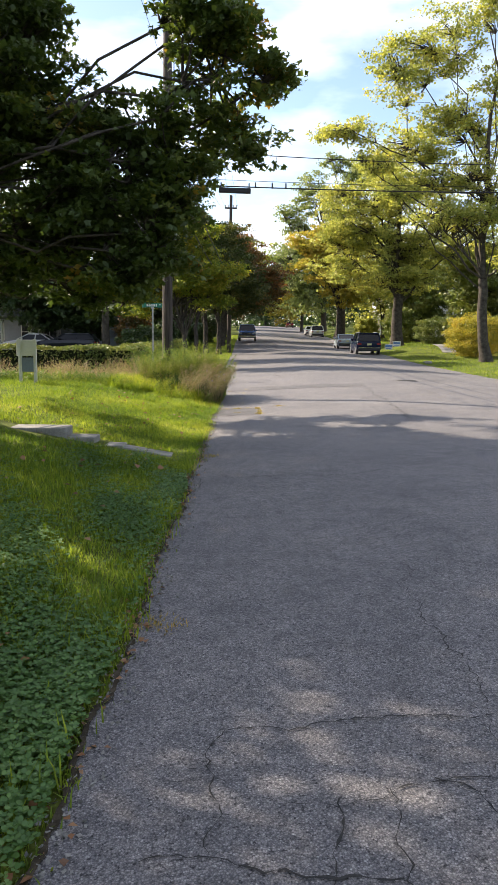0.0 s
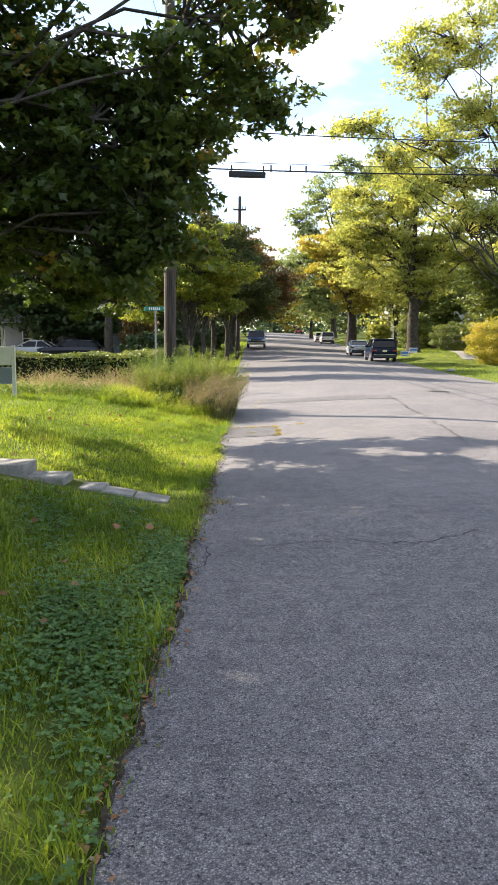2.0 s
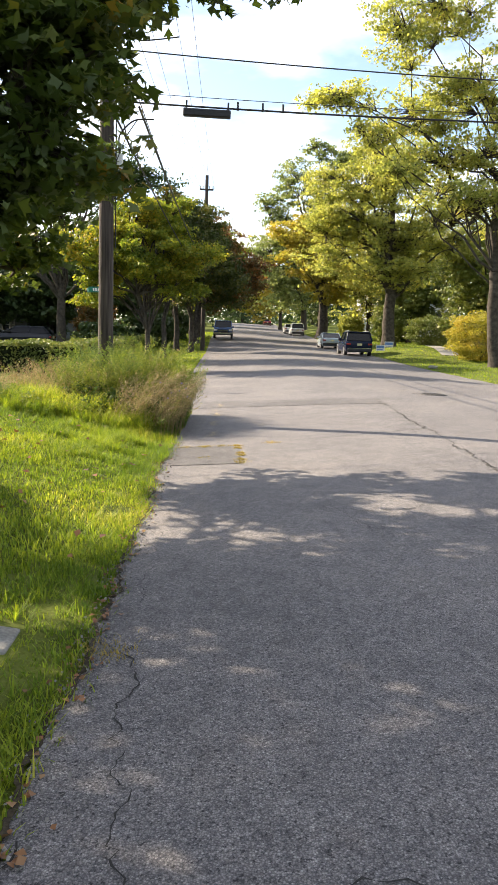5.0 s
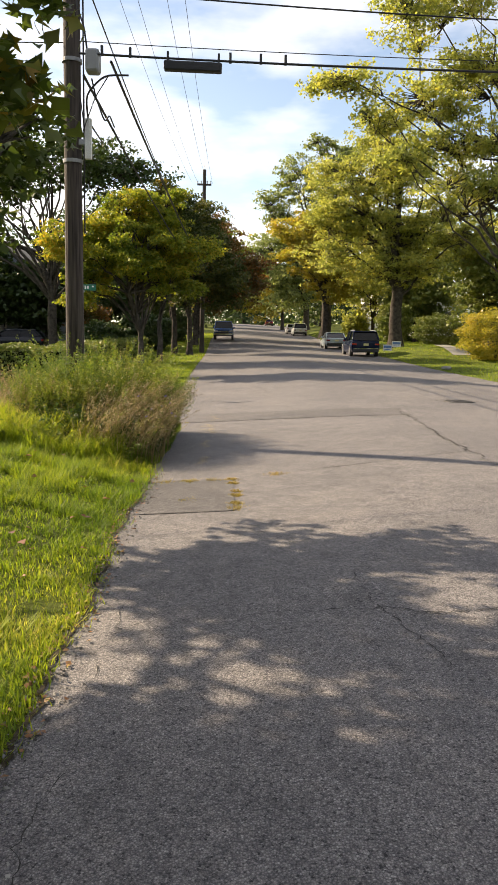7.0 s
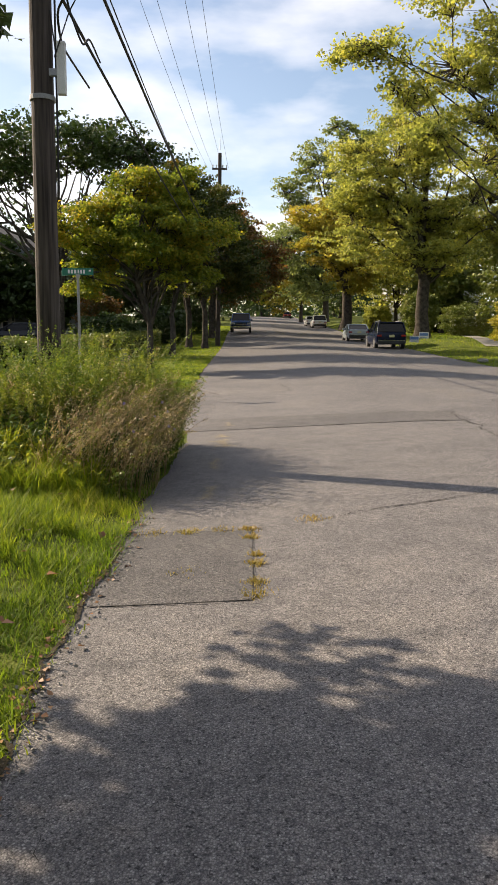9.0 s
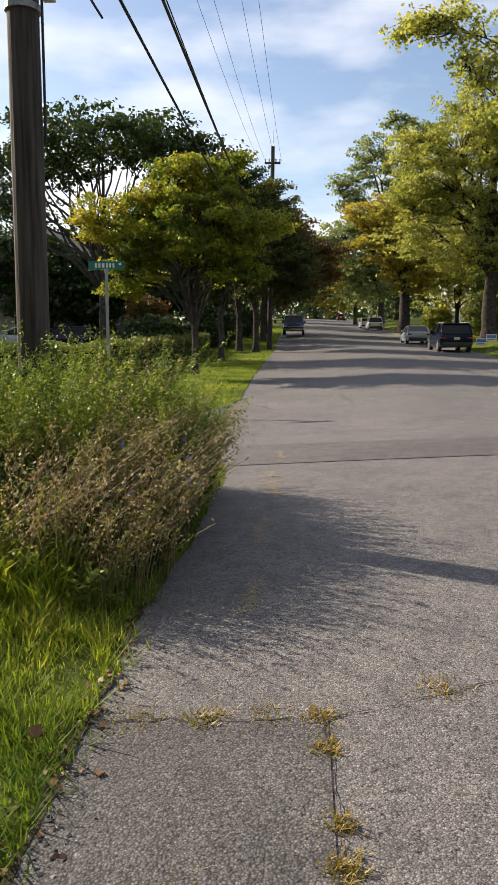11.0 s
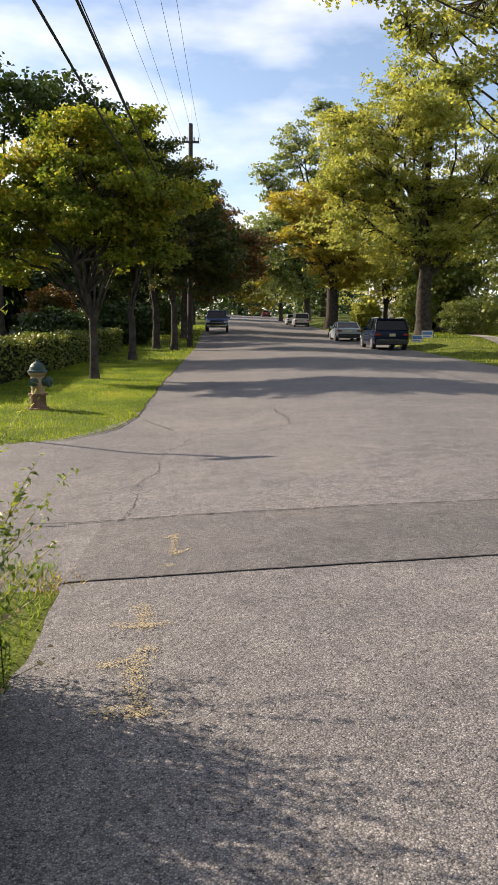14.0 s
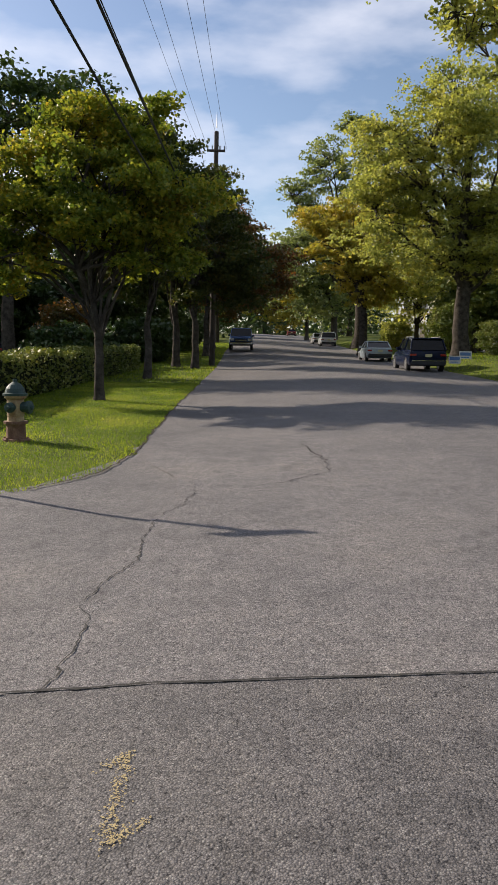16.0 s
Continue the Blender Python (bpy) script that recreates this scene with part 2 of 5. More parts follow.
M_PAINTMARK = surface("worn yellow marking paint", (0.3, 0.24, 0.12), (0.44, 0.35, 0.17), 30, 0.85, 0, 90, 0.3, 0.002)
M_GLASS = plain("dark car glass", (0.006, 0.008, 0.01), 0.14, 0.0, 0.22, 0.0)
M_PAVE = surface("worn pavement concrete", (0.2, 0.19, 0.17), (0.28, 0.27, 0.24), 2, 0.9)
M_FLOWER = plain("pale violet petals", (0.32, 0.28, 0.6), 0.7)
M_TYRE = plain("tyre rubber", (0.02, 0.02, 0.02), 0.85)
M_RIM = plain("alloy rim", (0.45, 0.45, 0.46), 0.3, 0.9)
M_LAMP_R = plain("red lamp lens", (0.3, 0.012, 0.01), 0.2, 0.0, 0.5, 0.5)
M_LAMP_W = plain("clear lamp lens", (0.6, 0.62, 0.64), 0.15, 0.2, 0.5, 0.5)
M_TRIM = plain("black plastic trim", (0.025, 0.025, 0.027), 0.6)
M_CHROME = plain("chrome", (0.6, 0.6, 0.62), 0.15, 1.0)
M_PLATE = plain("plate", (0.6, 0.55, 0.3), 0.5)
M_SIDING = surface("blue-grey siding", (0.20, 0.23, 0.27), (0.27, 0.3, 0.34), 1.5, 0.7)
M_ROOF = surface("dark roof shingles", (0.06, 0.06, 0.065), (0.12, 0.115, 0.11), 3, 0.9)
M_BRICK = surface("red chimney brick", (0.22, 0.07, 0.045), (0.34, 0.12, 0.08), 6, 0.9)
M_WINDOW = plain("window glass", (0.03, 0.035, 0.04), 0.06, 0.0, 0.7, 0.5)
M_PANEL = plain("blue-grey panel", (0.2, 0.25, 0.33), 0.5)
M_BLUESIGN = plain("blue sign panel", (0.10, 0.22, 0.5), 0.5)


# ---- building helpers ----
def part(name, bm, material, parent=None, label="", smooth=False):
    me = bpy.data.meshes.new(name)
    bm.to_mesh(me)
    bm.free()
    return mesh_part(name, me, material, parent, label, smooth)


def mesh_part(name, me, material, parent=None, label="", smooth=False):
    me.materials.append(material)
    if smooth:
        me.polygons.foreach_set("use_smooth", [True] * len(me.polygons))
    ob = new(name, me)
    if parent is not None:
        ob.parent = parent
    if label:
        tagged(ob, label)
    return ob


def thing(name, label, category, at=(0, 0, 0), turn=0.0, group="", kind=""):
    ob = new(name)
    ob.matrix_basis = pose(*at, 0, 0, turn)
    return tagged(ob, label, category, group, kind)


def array_mesh(name, verts, faces):
    me = bpy.data.meshes.new(name)
    verts, faces = np.asarray(verts, float), np.asarray(faces, int)
    me.vertices.add(len(verts)); me.vertices.foreach_set("co", verts.ravel())
    k = faces.shape[1]
    me.loops.add(faces.size); me.loops.foreach_set("vertex_index", faces.ravel())
    me.polygons.add(len(faces))
    me.polygons.foreach_set("loop_start", np.arange(0, faces.size, k))
    me.polygons.foreach_set("loop_total", np.full(len(faces), k))
    me.update(calc_edges=True)
    return me


def box(bm, x0, x1, y0, y1, z0, z1, bevel=0.0):
    r = bmesh.ops.create_cube(bm, size=1.0, matrix=Matrix.Translation(((x0 + x1) / 2, (y0 + y1) / 2, (z0 + z1) / 2)) @ Matrix.Diagonal((x1 - x0, y1 - y0, z1 - z0, 1)))
    if bevel:
        edges = list({e for v in r["verts"] for e in v.link_edges})
        bmesh.ops.bevel(bm, geom=edges, offset=bevel, segments=2, affect='EDGES', profile=0.5)


def boxed(name, dims, material, parent=None, bevel=0.0, label=""):
    bm = bmesh.new()
    box(bm, *dims, bevel)
    return part(name, bm, material, parent, label)


def lathe(bm, rings, sides=16, centre=(0, 0)):
    """rings: (z, radius) from below upwards."""
    loops = []
    for z, r in rings:
        loops.append([bm.verts.new((centre[0] + r * math.cos(a), centre[1] + r * math.sin(a), z)) for a in (2 * math.pi * k / sides for k in range(sides))])
    for a, b in zip(loops, loops[1:]):
        for k in range(sides):
            bm.faces.new((a[k], a[(k + 1) % sides], b[(k + 1) % sides], b[k]))
    bm.faces.new(loops[0][::-1]); bm.faces.new(loops[-1])


def tube_arrays(points, radii, sides=7):
    pts = np.asarray(points, float)
    n = len(pts)
    tan = np.gradient(pts, axis=0)
    tan /= np.linalg.norm(tan, axis=1)[:, None] + 1e-9
    ref = np.where(np.abs(tan[:, 2:3]) > 0.9, np.array([[1.0, 0, 0]]), np.array([[0, 0, 1.0]]))
    u = np.cross(tan, ref); u /= np.linalg.norm(u, axis=1)[:, None] + 1e-9
    v = np.cross(tan, u)
    ang = np.linspace(0, 2 * np.pi, sides, endpoint=False)
    ring = pts[:, None, :] + np.asarray(radii)[:, None, None] * (np.cos(ang)[None, :, None] * u[:, None, :] + np.sin(ang)[None, :, None] * v[:, None, :])
    idx = np.arange(n * sides).reshape(n, sides)
    a, b = idx[:-1], idx[1:]
    faces = np.stack([a, np.roll(a, -1, 1), np.roll(b, -1, 1), b], -1).reshape(-1, 4)
    return ring.reshape(-1, 3), faces


def join_arrays(pieces):
    vs, fs, k = [], [], 0
    for v, f in pieces:
        vs.append(v); fs.append(np.asarray(f) + k); k += len(v)
    return np.concatenate(vs), np.concatenate(fs)


# ---- the lie of the land ----
def smooth_step(a, b, x):
    t = np.clip((np.asarray(x, float) - a) / (b - a), 0, 1)
    return t * t * (3 - 2 * t)


def rise(y):
    y = np.asarray(y, float)
    return 0.018 * 8 * np.logaddexp(0, (y - 30) / 8) + 0.020 * 5 * np.logaddexp(0, (np.minimum(y, 190) - 76) / 5) - 0.03 * np.maximum(y - 185, 0)


def crossfall(x):
    x = np.maximum(np.asarray(x, float), -1.0)
    return np.where(x < 2, 0.055 * x, np.where(x < 3.9, 0.1625 - 0.0145 * (x - 3.9) ** 2, 0.1625 - 0.005 * (np.minimum(x, 8.6) - 3.9) ** 2))


def land(x, y):
    """Height of road and lawns."""
    x, y = np.asarray(x, float), np.asarray(y, float)
    z = crossfall(x) + rise(y)
    bank = 0.18 * np.clip(-x - 0.95, 0, 2.7) + 0.03 * np.clip(-x - 3.55, 0, 8)
    z = z + bank * (1 - smooth_step(16.5, 22, y))
    z = z + 0.3 * smooth_step(60, 82, y) * (1 - smooth_step(-1, 6, x)) * smooth_step(-14, -7, x)
    z = z + 0.6 * smooth_step(9.5, 12.5, x) * smooth_step(46, 62, y)
    return z


def z_at(x, y):
    return float(land(x, y))


def left_edge(y):
    y = np.asarray(y, float)
    e = np.interp(y, [-60, 0, 6, 11, 15, 17.5, 21, 22.2], [-0.6, -0.55, -0.63, -0.7, -0.8, -0.8, -0.75, -0.9])
    far = np.interp(y, [26.9, 27.25, 27.9, 28.4, 29.4, 31.6, 36.3, 57, 86, 200, 800], [-2.6, -2.03, -1.7, -1.47, -1.37, -1.4, -1.56, -1.75, -2.15, -2.3, -2.3])
    wob = 0.022 * np.sin(y * 2.1) + 0.014 * np.sin(y * 6.1 + 1) + 0.010 * np.sin(y * 19.3 + 2) + 0.008 * np.sin(y * 31.0)
    return np.where(y < 22.2, e, np.where(y > 26.9, far, np.interp(y, [22.2, 22.9, 24.2, 26.1, 26.9], [-1.25, -1.15, -0.78, -0.66, -0.62]))) + wob


def road_left(y):
    """The main carriageway's own left side, with the joint to the side street."""
    y = np.asarray(y, float)
    joint = np.interp(y, [21.5, 22.2, 22.9, 24.2, 26.1, 26.9, 28.0, 29.4, 30.4], [-0.78, -0.9, -1.1, -0.76, -0.62, -0.5, -0.62, -1.2, -1.49])
    return np.where((y > 21.5) & (y < 30.4), joint, left_edge(y))


def right_edge(y):
    return np.interp(y, [-60, 25, 42, 52, 70, 110, 800], [9.3, 9.3, 9.4, 9.8, 10.2, 10.4, 10.4]) + 0.03 * np.sin(np.asarray(y, float) * 2.3)


def grid_mesh(name, X, Y, Z):
    n, m = X.shape
    idx = np.arange(n * m).reshape(n, m)
    f = np.stack([idx[:-1, :-1], idx[:-1, 1:], idx[1:, 1:], idx[1:, :-1]], -1).reshape(-1, 4)
    return array_mesh(name, np.stack([X, Y, Z], -1).reshape(-1, 3), f)


gx = np.unique(np.concatenate([np.linspace(-900, -60, 12), np.linspace(-60, -8, 30), np.arange(-8, 12, 0.38), np.linspace(12, 60, 26), np.linspace(60, 900, 12)]))
gy = np.unique(np.concatenate([np.linspace(-200, -5, 12), np.arange(-5, 62, 0.45), np.linspace(62, 200, 60), np.linspace(200, 1800, 20)]))
GX, GY = np.meshgrid(gx, gy)
GZ = land(GX, GY)
on_road = (GX > left_edge(GY) + 0.2) & (GX < right_edge(GY) - 0.2)
on_side = (GX < -0.5) & (GY > 22.8) & (GY < 26.6)
GZ = np.where(on_road | on_side, GZ - 0.10, GZ - 0.012)
ground = tagged(mesh_part("ground", grid_mesh("ground", GX, GY, GZ), M_SOIL, smooth=True), "green mown grass and soil lawns along the street", "ground", kind="structure")

ry = np.unique(np.concatenate([np.linspace(-60, -4, 20), np.arange(-4, 40, 0.12), np.arange(40, 110, 0.8), np.linspace(110, 200, 40), np.linspace(200, 700, 10)]))
ru = np.concatenate([np.linspace(0, 0.1, 5), np.linspace(0.14, 1, 22)])
RY = np.repeat(ry[:, None], len(ru), 1)
RX = road_left(RY) * (1 - ru) + right_edge(RY) * ru
RZ = crossfall(RX) + rise(RY) + 0.3 * smooth_step(60, 82, RY) * (1 - smooth_step(-1, 6, RX)) + 0.6 * smooth_step(9.5, 12.5, RX) * smooth_step(46, 62, RY)
road = tagged(mesh_part("road", grid_mesh("road", RX, RY, RZ), M_ROAD, smooth=True), "worn grey asphalt street with crumbling edges", "road", kind="structure")

sx = np.concatenate([np.linspace(-70, -8, 20), np.arange(-8, -0.3, 0.3)])
su = np.linspace(0, 1, 16)
SX = np.repeat(sx[:, None], 16, 1)
SY = (22.3 - 0.65 * smooth_step(-2.4, -1.2, SX)) * (1 - su) + np.interp(SX, [-70, -2.6, -1.95, -1.58, -1.2, -0.3], [27.1, 26.95, 27.62, 29.0, 30.3, 30.3]) * su
SZ = land(SX, SY) - 0.010
side_road = tagged(mesh_part("side_road", grid_mesh("side_road", SX, SY, SZ), M_SIDE, smooth=True), "smooth grey asphalt side street joining the road", "road", kind="structure")


# ---- leaves, trees, shrubs ----
def leaves_at(rng, centres, size, flat=0.55, droop=0.25, slim=1.0):
    """Folded leaf quads round the given centres."""
    n = len(centres)
    az = rng.uniform(0, 2 * np.pi, n)
    tilt = rng.normal(-droop, flat, n)
    d = np.stack([np.cos(az) * np.cos(tilt), np.sin(az) * np.cos(tilt), np.sin(tilt)], -1)
    up = np.array([0, 0, 1.0]) + rng.normal(0, flat, (n, 3))
    s = np.cross(d, up); s /= np.linalg.norm(s, axis=1)[:, None] + 1e-9
    nrm = np.cross(s, d)
    L = size * rng.uniform(0.65, 1.25, n)[:, None]
    W = slim * L * rng.uniform(0.36, 0.48, n)[:, None]
    a = centres - d * L * 0.5
    b = centres + s * W + nrm * L * 0.12
    c = centres + d * L * 0.5 - np.array([0, 0, 1.0]) * L * 0.1
    e = centres - s * W + nrm * L * 0.12
    v = np.stack([a, b, c, e], 1).reshape(-1, 3)
    f = np.arange(n * 4).reshape(n, 4)
    return v, f


def lobed_leaves(rng, centres, size):
    """Three-lobed maple leaves."""
    n = len(centres)
    v, f = leaves_at(rng, centres, size, 0.5, 0.3, 1.25)
    a, b, c, e = [v.reshape(n, 4, 3)[:, k] for k in range(4)]
    mid = (a + c) * 0.5
    b2, e2 = b + (c - a) * 0.16, e + (c - a) * 0.16
    n1, n2 = mid + (b - mid) * 0.42 + (c - a) * 0.1, mid + (e - mid) * 0.42 + (c - a) * 0.1
    v = np.stack([a, b2, n1, c, n2, e2], 1).reshape(-1, 3)
    return v, np.arange(n * 6).reshape(n, 6)


def bent(rng, p0, p1, n=6, sag=0.0, wild=0.12, jag=0.02):
    t = np.linspace(0, 1, n)[:, None]
    p = p0 * (1 - t) + p1 * t
    L = np.linalg.norm(p1 - p0)
    off = rng.normal(0, wild * L, 3)
    p = p + np.sin(np.pi * t) * off * 0.6
    p[:, 2] += (np.sin(np.pi * t) * sag * L)[:, 0]
    p[1:-1] += rng.normal(0, jag * L, (n - 2, 3))
    return p


def tree(name, label, at, trunk_r, fork, lobes, leaves, size, material, seed, limbs=9, twigs=7, clump=0.5, lean=(0, 0), group="", flat=0.55, bare=0.0, boughs=1.0, slim=1.0, lobed=False, thick=1.0, ragged=0):
    """lobes: (dx, dy, z, rx, ry, rz) ellipsoids of the crown, relative to the foot in x and y and to the foot's height.
    Each lobe is filled with boughs, flat tufts of leaves with gaps between them."""
    rng = np.random.default_rng(seed)
    main, lobes = [(*q, 1.0)[:7] for q in lobes], []
    for q in main:
        lobes.append((*q[:3], *(r * (0.82 if ragged else 1.0) for r in q[3:6]), q[6], True))
        for k in range(ragged):
            d = rng.normal(0, 1, 3); d /= np.linalg.norm(d)
            share = rng.uniform(0.26, 0.48)
            lobes.append((q[0] + d[0] * q[3] * 0.85, q[1] + d[1] * q[4] * 0.85, max(1.7, q[2] + d[2] * q[5] * 0.85), q[3] * share, q[4] * share, q[5] * share * 0.8, q[6], False))
    foot = np.array([0.0, 0.0, -0.15])
    t = thing(name, label, "tree", (at[0], at[1], z_at(*at)), group=group)
    top = np.array([lean[0], lean[1], fork])
    wood = []
    stem = bent(rng, foot, top, 8, 0, 0.03, 0.004)
    rad = np.linspace(1, 0.78, 8) * trunk_r
    rad[0] *= 1.45; rad[1] *= 1.12
    wood.append(tube_arrays(stem, rad, 12))
    heights = max(l[2] + l[5] for l in lobes)
    leader = bent(rng, top, np.array([lean[0] * 1.6, lean[1] * 1.6, heights * 0.86]), 7, 0, 0.05)
    wood.append(tube_arrays(leader, np.linspace(trunk_r * 0.7, 0.03, 7), 8))
    vol = np.array([l[3] * l[4] * l[5] for l in lobes]) ** 0.67
    total = sum(v for v, l in zip(vol, lobes) if l[7])
    tufts = []
    for lobe, share in zip(lobes, vol):
        c = np.array(lobe[:3]); r = np.array(lobe[3:6])
        if lobe[7]:
            starts = []
        for k in range(max(2, round(limbs * share / total)) if lobe[7] else 0):
            d = rng.normal(0, 1, 3); d /= np.linalg.norm(d)
            end = c + d * r * rng.uniform(0.2, 0.6)
            s = rng.uniform(0, 0.75) if end[2] > fork + 1 else 0.0
            src = leader[int(s * 4)] if s > 0.1 else stem[-1 - int(rng.integers(0, 2))]
            src = src if src[2] < end[2] + 0.8 and (fork > 2.5 or math.hypot(end[0], end[1]) < 3.0) else stem[-1]
            limb = bent(rng, src, end, 8, 0.06, 0.1)
            wood.append(tube_arrays(limb, np.linspace(thick * trunk_r * rng.uniform(0.2, 0.38), 0.022, 8), 7))
            starts.extend(limb[3:])
        tips = np.array(starts)
        n = max(5, round(lobe[6] * boughs * 36 * share ** 0.55))
        for k in range(n):
            d = rng.normal(0, 1, 3); d /= np.linalg.norm(d)
            tip = c + d * r * (rng.uniform(0.35, 1.0) if rng.uniform() < 0.72 else rng.uniform(1.0, 1.16))
            src = tips[np.argmin(np.linalg.norm(tips - tip, axis=1) + rng.uniform(0, 0.6, len(tips)))]
            tw = bent(rng, src, tip, 5, 0.05, 0.12)
            wood.append(tube_arrays(tw[:4], np.linspace(min(0.035, trunk_r * 0.14), 0.006, 4), 3))
            if rng.uniform() > bare:
                tufts.append((tip, float(r.mean()) * rng.uniform(0.09, 0.24) + 0.16))
                tufts.append((tw[3], float(r.mean()) * rng.uniform(0.08, 0.18) + 0.12))
    v, f = join_arrays(wood)
    mesh_part("trunk", array_mesh("trunk", v, f), M_BARK, t, smooth=True)
    weight = np.array([q[1] ** 2 for q in tufts]); weight /= weight.sum()
    sprays = max(len(tufts) * 3, leaves // 14)
    pick = rng.choice(len(tufts), sprays, p=weight)
    C = np.array([q[0] for q in tufts])[pick]; S = np.array([q[1] for q in tufts])[pick][:, None]
    d = rng.normal(0, 1, (sprays, 3)); d /= np.linalg.norm(d, axis=1)[:, None]
    C = C + d * S * np.array([1.2, 1.2, 0.45]) * rng.uniform(0.1, 1.0, (sprays, 1)) ** 0.5
    per = max(1, leaves // sprays)
    cen = np.repeat(C, per, 0) + np.clip(rng.normal(0, 1, (sprays * per, 3)), -1.8, 1.8) * clump * np.array([0.38, 0.38, 0.16])
    v, f = lobed_leaves(rng, cen, size) if lobed else leaves_at(rng, cen, size, flat, slim=slim)
    mesh_part("crown", array_mesh("crown", v, f), material, t)
    return t


def shrub(name, label, at, radii, leaves, size, material, seed, category="shrub", lumps=9):
    rng = np.random.default_rng(seed)
    t = thing(name, label, category, (at[0], at[1], z_at(*at)))
    wood = []
    for k in range(9):
        a = rng.uniform(0, 6.28)
        end = np.array([math.cos(a) * radii[0] * 0.6, math.sin(a) * radii[1] * 0.6, radii[2] * rng.uniform(0.9, 1.5)])
        wood.append(tube_arrays(bent(rng, np.array([0.1 * math.cos(a), 0.1 * math.sin(a), -0.05]), end, 5), np.linspace(0.035, 0.01, 5), 5))
    v, f = join_arrays(wood)
    mesh_part("stems", array_mesh("stems", v, f), M_BARK, t)
    d = rng.normal(0, 1, (leaves, 3)); d /= np.linalg.norm(d, axis=1)[:, None]
    bump = 1 + 0.14 * np.sin(d[:, 0] * lumps + seed) * np.sin(d[:, 1] * lumps + 2) + 0.1 * np.sin(d[:, 2] * lumps * 1.4)
    p = d * np.array(radii) * (bump * rng.uniform(0.55, 1.05, leaves) ** 0.5)[:, None]
    p[:, 2] += radii[2] * 0.92
    p = p[p[:, 2] > 0.03]
    v, f = leaves_at(rng, p, size, 0.7, 0)
    mesh_part("foliage", array_mesh("foliage", v, f), material, t)
    return t


# the large maple beside the lawn, whose skirt hangs over the road's edge
tree("maple_tree", "large dark green maple hanging over the lawn and road edge", (-6.8, 11.5), 0.3, 2.4,
     [(6.1, 1.0, 5.2, 1.0, 0.9, 1.5, 1.1), (5.9, 1.2, 6.2, 0.8, 0.8, 0.8, 1.0), (5.1, 1.2, 3.9, 1.3, 1.1, 1.4, 1.1), (1.4, 1.4, 5.6, 1.9, 2.0, 3.4, 0.8), (2.7, 1.2, 5.3, 1.4, 1.1, 1.3, 1.5), (3.4, 1.2, 2.5, 1.9, 1.2, 0.95, 1.0), (5.2, 0.7, 2.5, 0.85, 0.6, 1.0, 1.4), (5.3, 1.0, 3.4, 0.85, 0.7, 0.8, 1.2), (4.6, 0.9, 1.95, 0.7, 0.6, 0.4, 1.2),
      (0.2, -3.4, 5.5, 3.0, 3.2, 3.4, 0.75), (-1.0, -0.8, 3.6, 2.0, 2.0, 1.4, 0.8), (-0.3, -0.3, 5.7, 2.2, 1.8, 1.8, 1.2), (1.6, 0.2, 3.8, 1.6, 1.3, 1.2, 0.8), (1.6, 2.4, 3.4, 1.2, 1.0, 1.0, 0.7), (-1.6, 4.6, 7.0, 3.0, 2.8, 3.0, 0.13), (-0.4, 3.6, 4.2, 2.2, 1.6, 1.5, 0.28), (6.6, 1.4, 4.3, 0.7, 0.6, 0.5), (6.8, 0.9, 5.1, 0.6, 0.5, 0.4), (4.2, 1.3, 3.4, 1.4, 1.1, 1.4, 1.0), (3.2, 1.2, 4.3, 1.6, 1.2, 1.0, 1.3),
      (4.2, 2.2, 2.6, 0.9, 0.7, 0.8, 0.3), (4.5, 4.3, 2.7, 0.7, 0.8, 0.8, 0.7), (3.0, 3.8, 2.3, 1.0, 0.8, 0.8, 0.7), (3.9, 4.2, 1.9, 0.8, 0.7, 0.5, 0.7), (2.0, 3.7, 3.4, 1.1, 1.0, 0.9, 0.28)],
     130000, 0.125, M_MAPLE, 11, limbs=18, clump=0.26, boughs=1.0, lobed=True, ragged=3, thick=0.28)
tree("maple_tree", "dark green maple shading the lawn and road", (-7.5, 2.5), 0.28, 2.6,
     [(0, 0, 6.0, 3.6, 3.4, 3.2, 0.6), (1.2, 2.4, 5.2, 2.4, 2.4, 2.2, 0.6), (0.3, 5.6, 4.0, 2.4, 2.2, 2.0, 0.6)], 21000, 0.17, M_MAPLE, 12, limbs=14, clump=0.45)

# the row of street trees on the far verge
tree("street_tree", "small spreading street tree turning yellow on the verge", (-3.6, 38.4), 0.13, 1.5,
     [(0.0, 0, 5.1, 2.4, 2.2, 1.6), (-2.3, 0, 4.7, 1.9, 1.7, 1.2), (1.6, 0, 4.7, 1.7, 1.5, 1.2), (-0.5, 0.3, 6.4, 1.5, 1.4, 0.9), (0.8, 0.3, 6.5, 1.2, 1.1, 0.9), (-2.1, 0, 3.3, 1.2, 1.2, 0.8), (1.1, 0, 3.5, 1.3, 1.2, 0.8)], 60000, 0.105, M_STREET, 21, limbs=34, clump=0.3, boughs=0.7, thick=1.2, ragged=3, group="street trees")
tree("street_tree", "small dark green street tree on the verge", (-3.85, 48.4), 0.16, 2.0,
     [(0.4, 0, 5.2, 2.8, 2.6, 2.6), (0.9, 0, 7.4, 1.8, 1.8, 1.7), (-1.0, 0, 7.0, 1.6, 1.6, 1.6)], 42000, 0.13, M_SHADE, 22, limbs=16, clump=0.4, boughs=0.8, ragged=4, group="street trees")
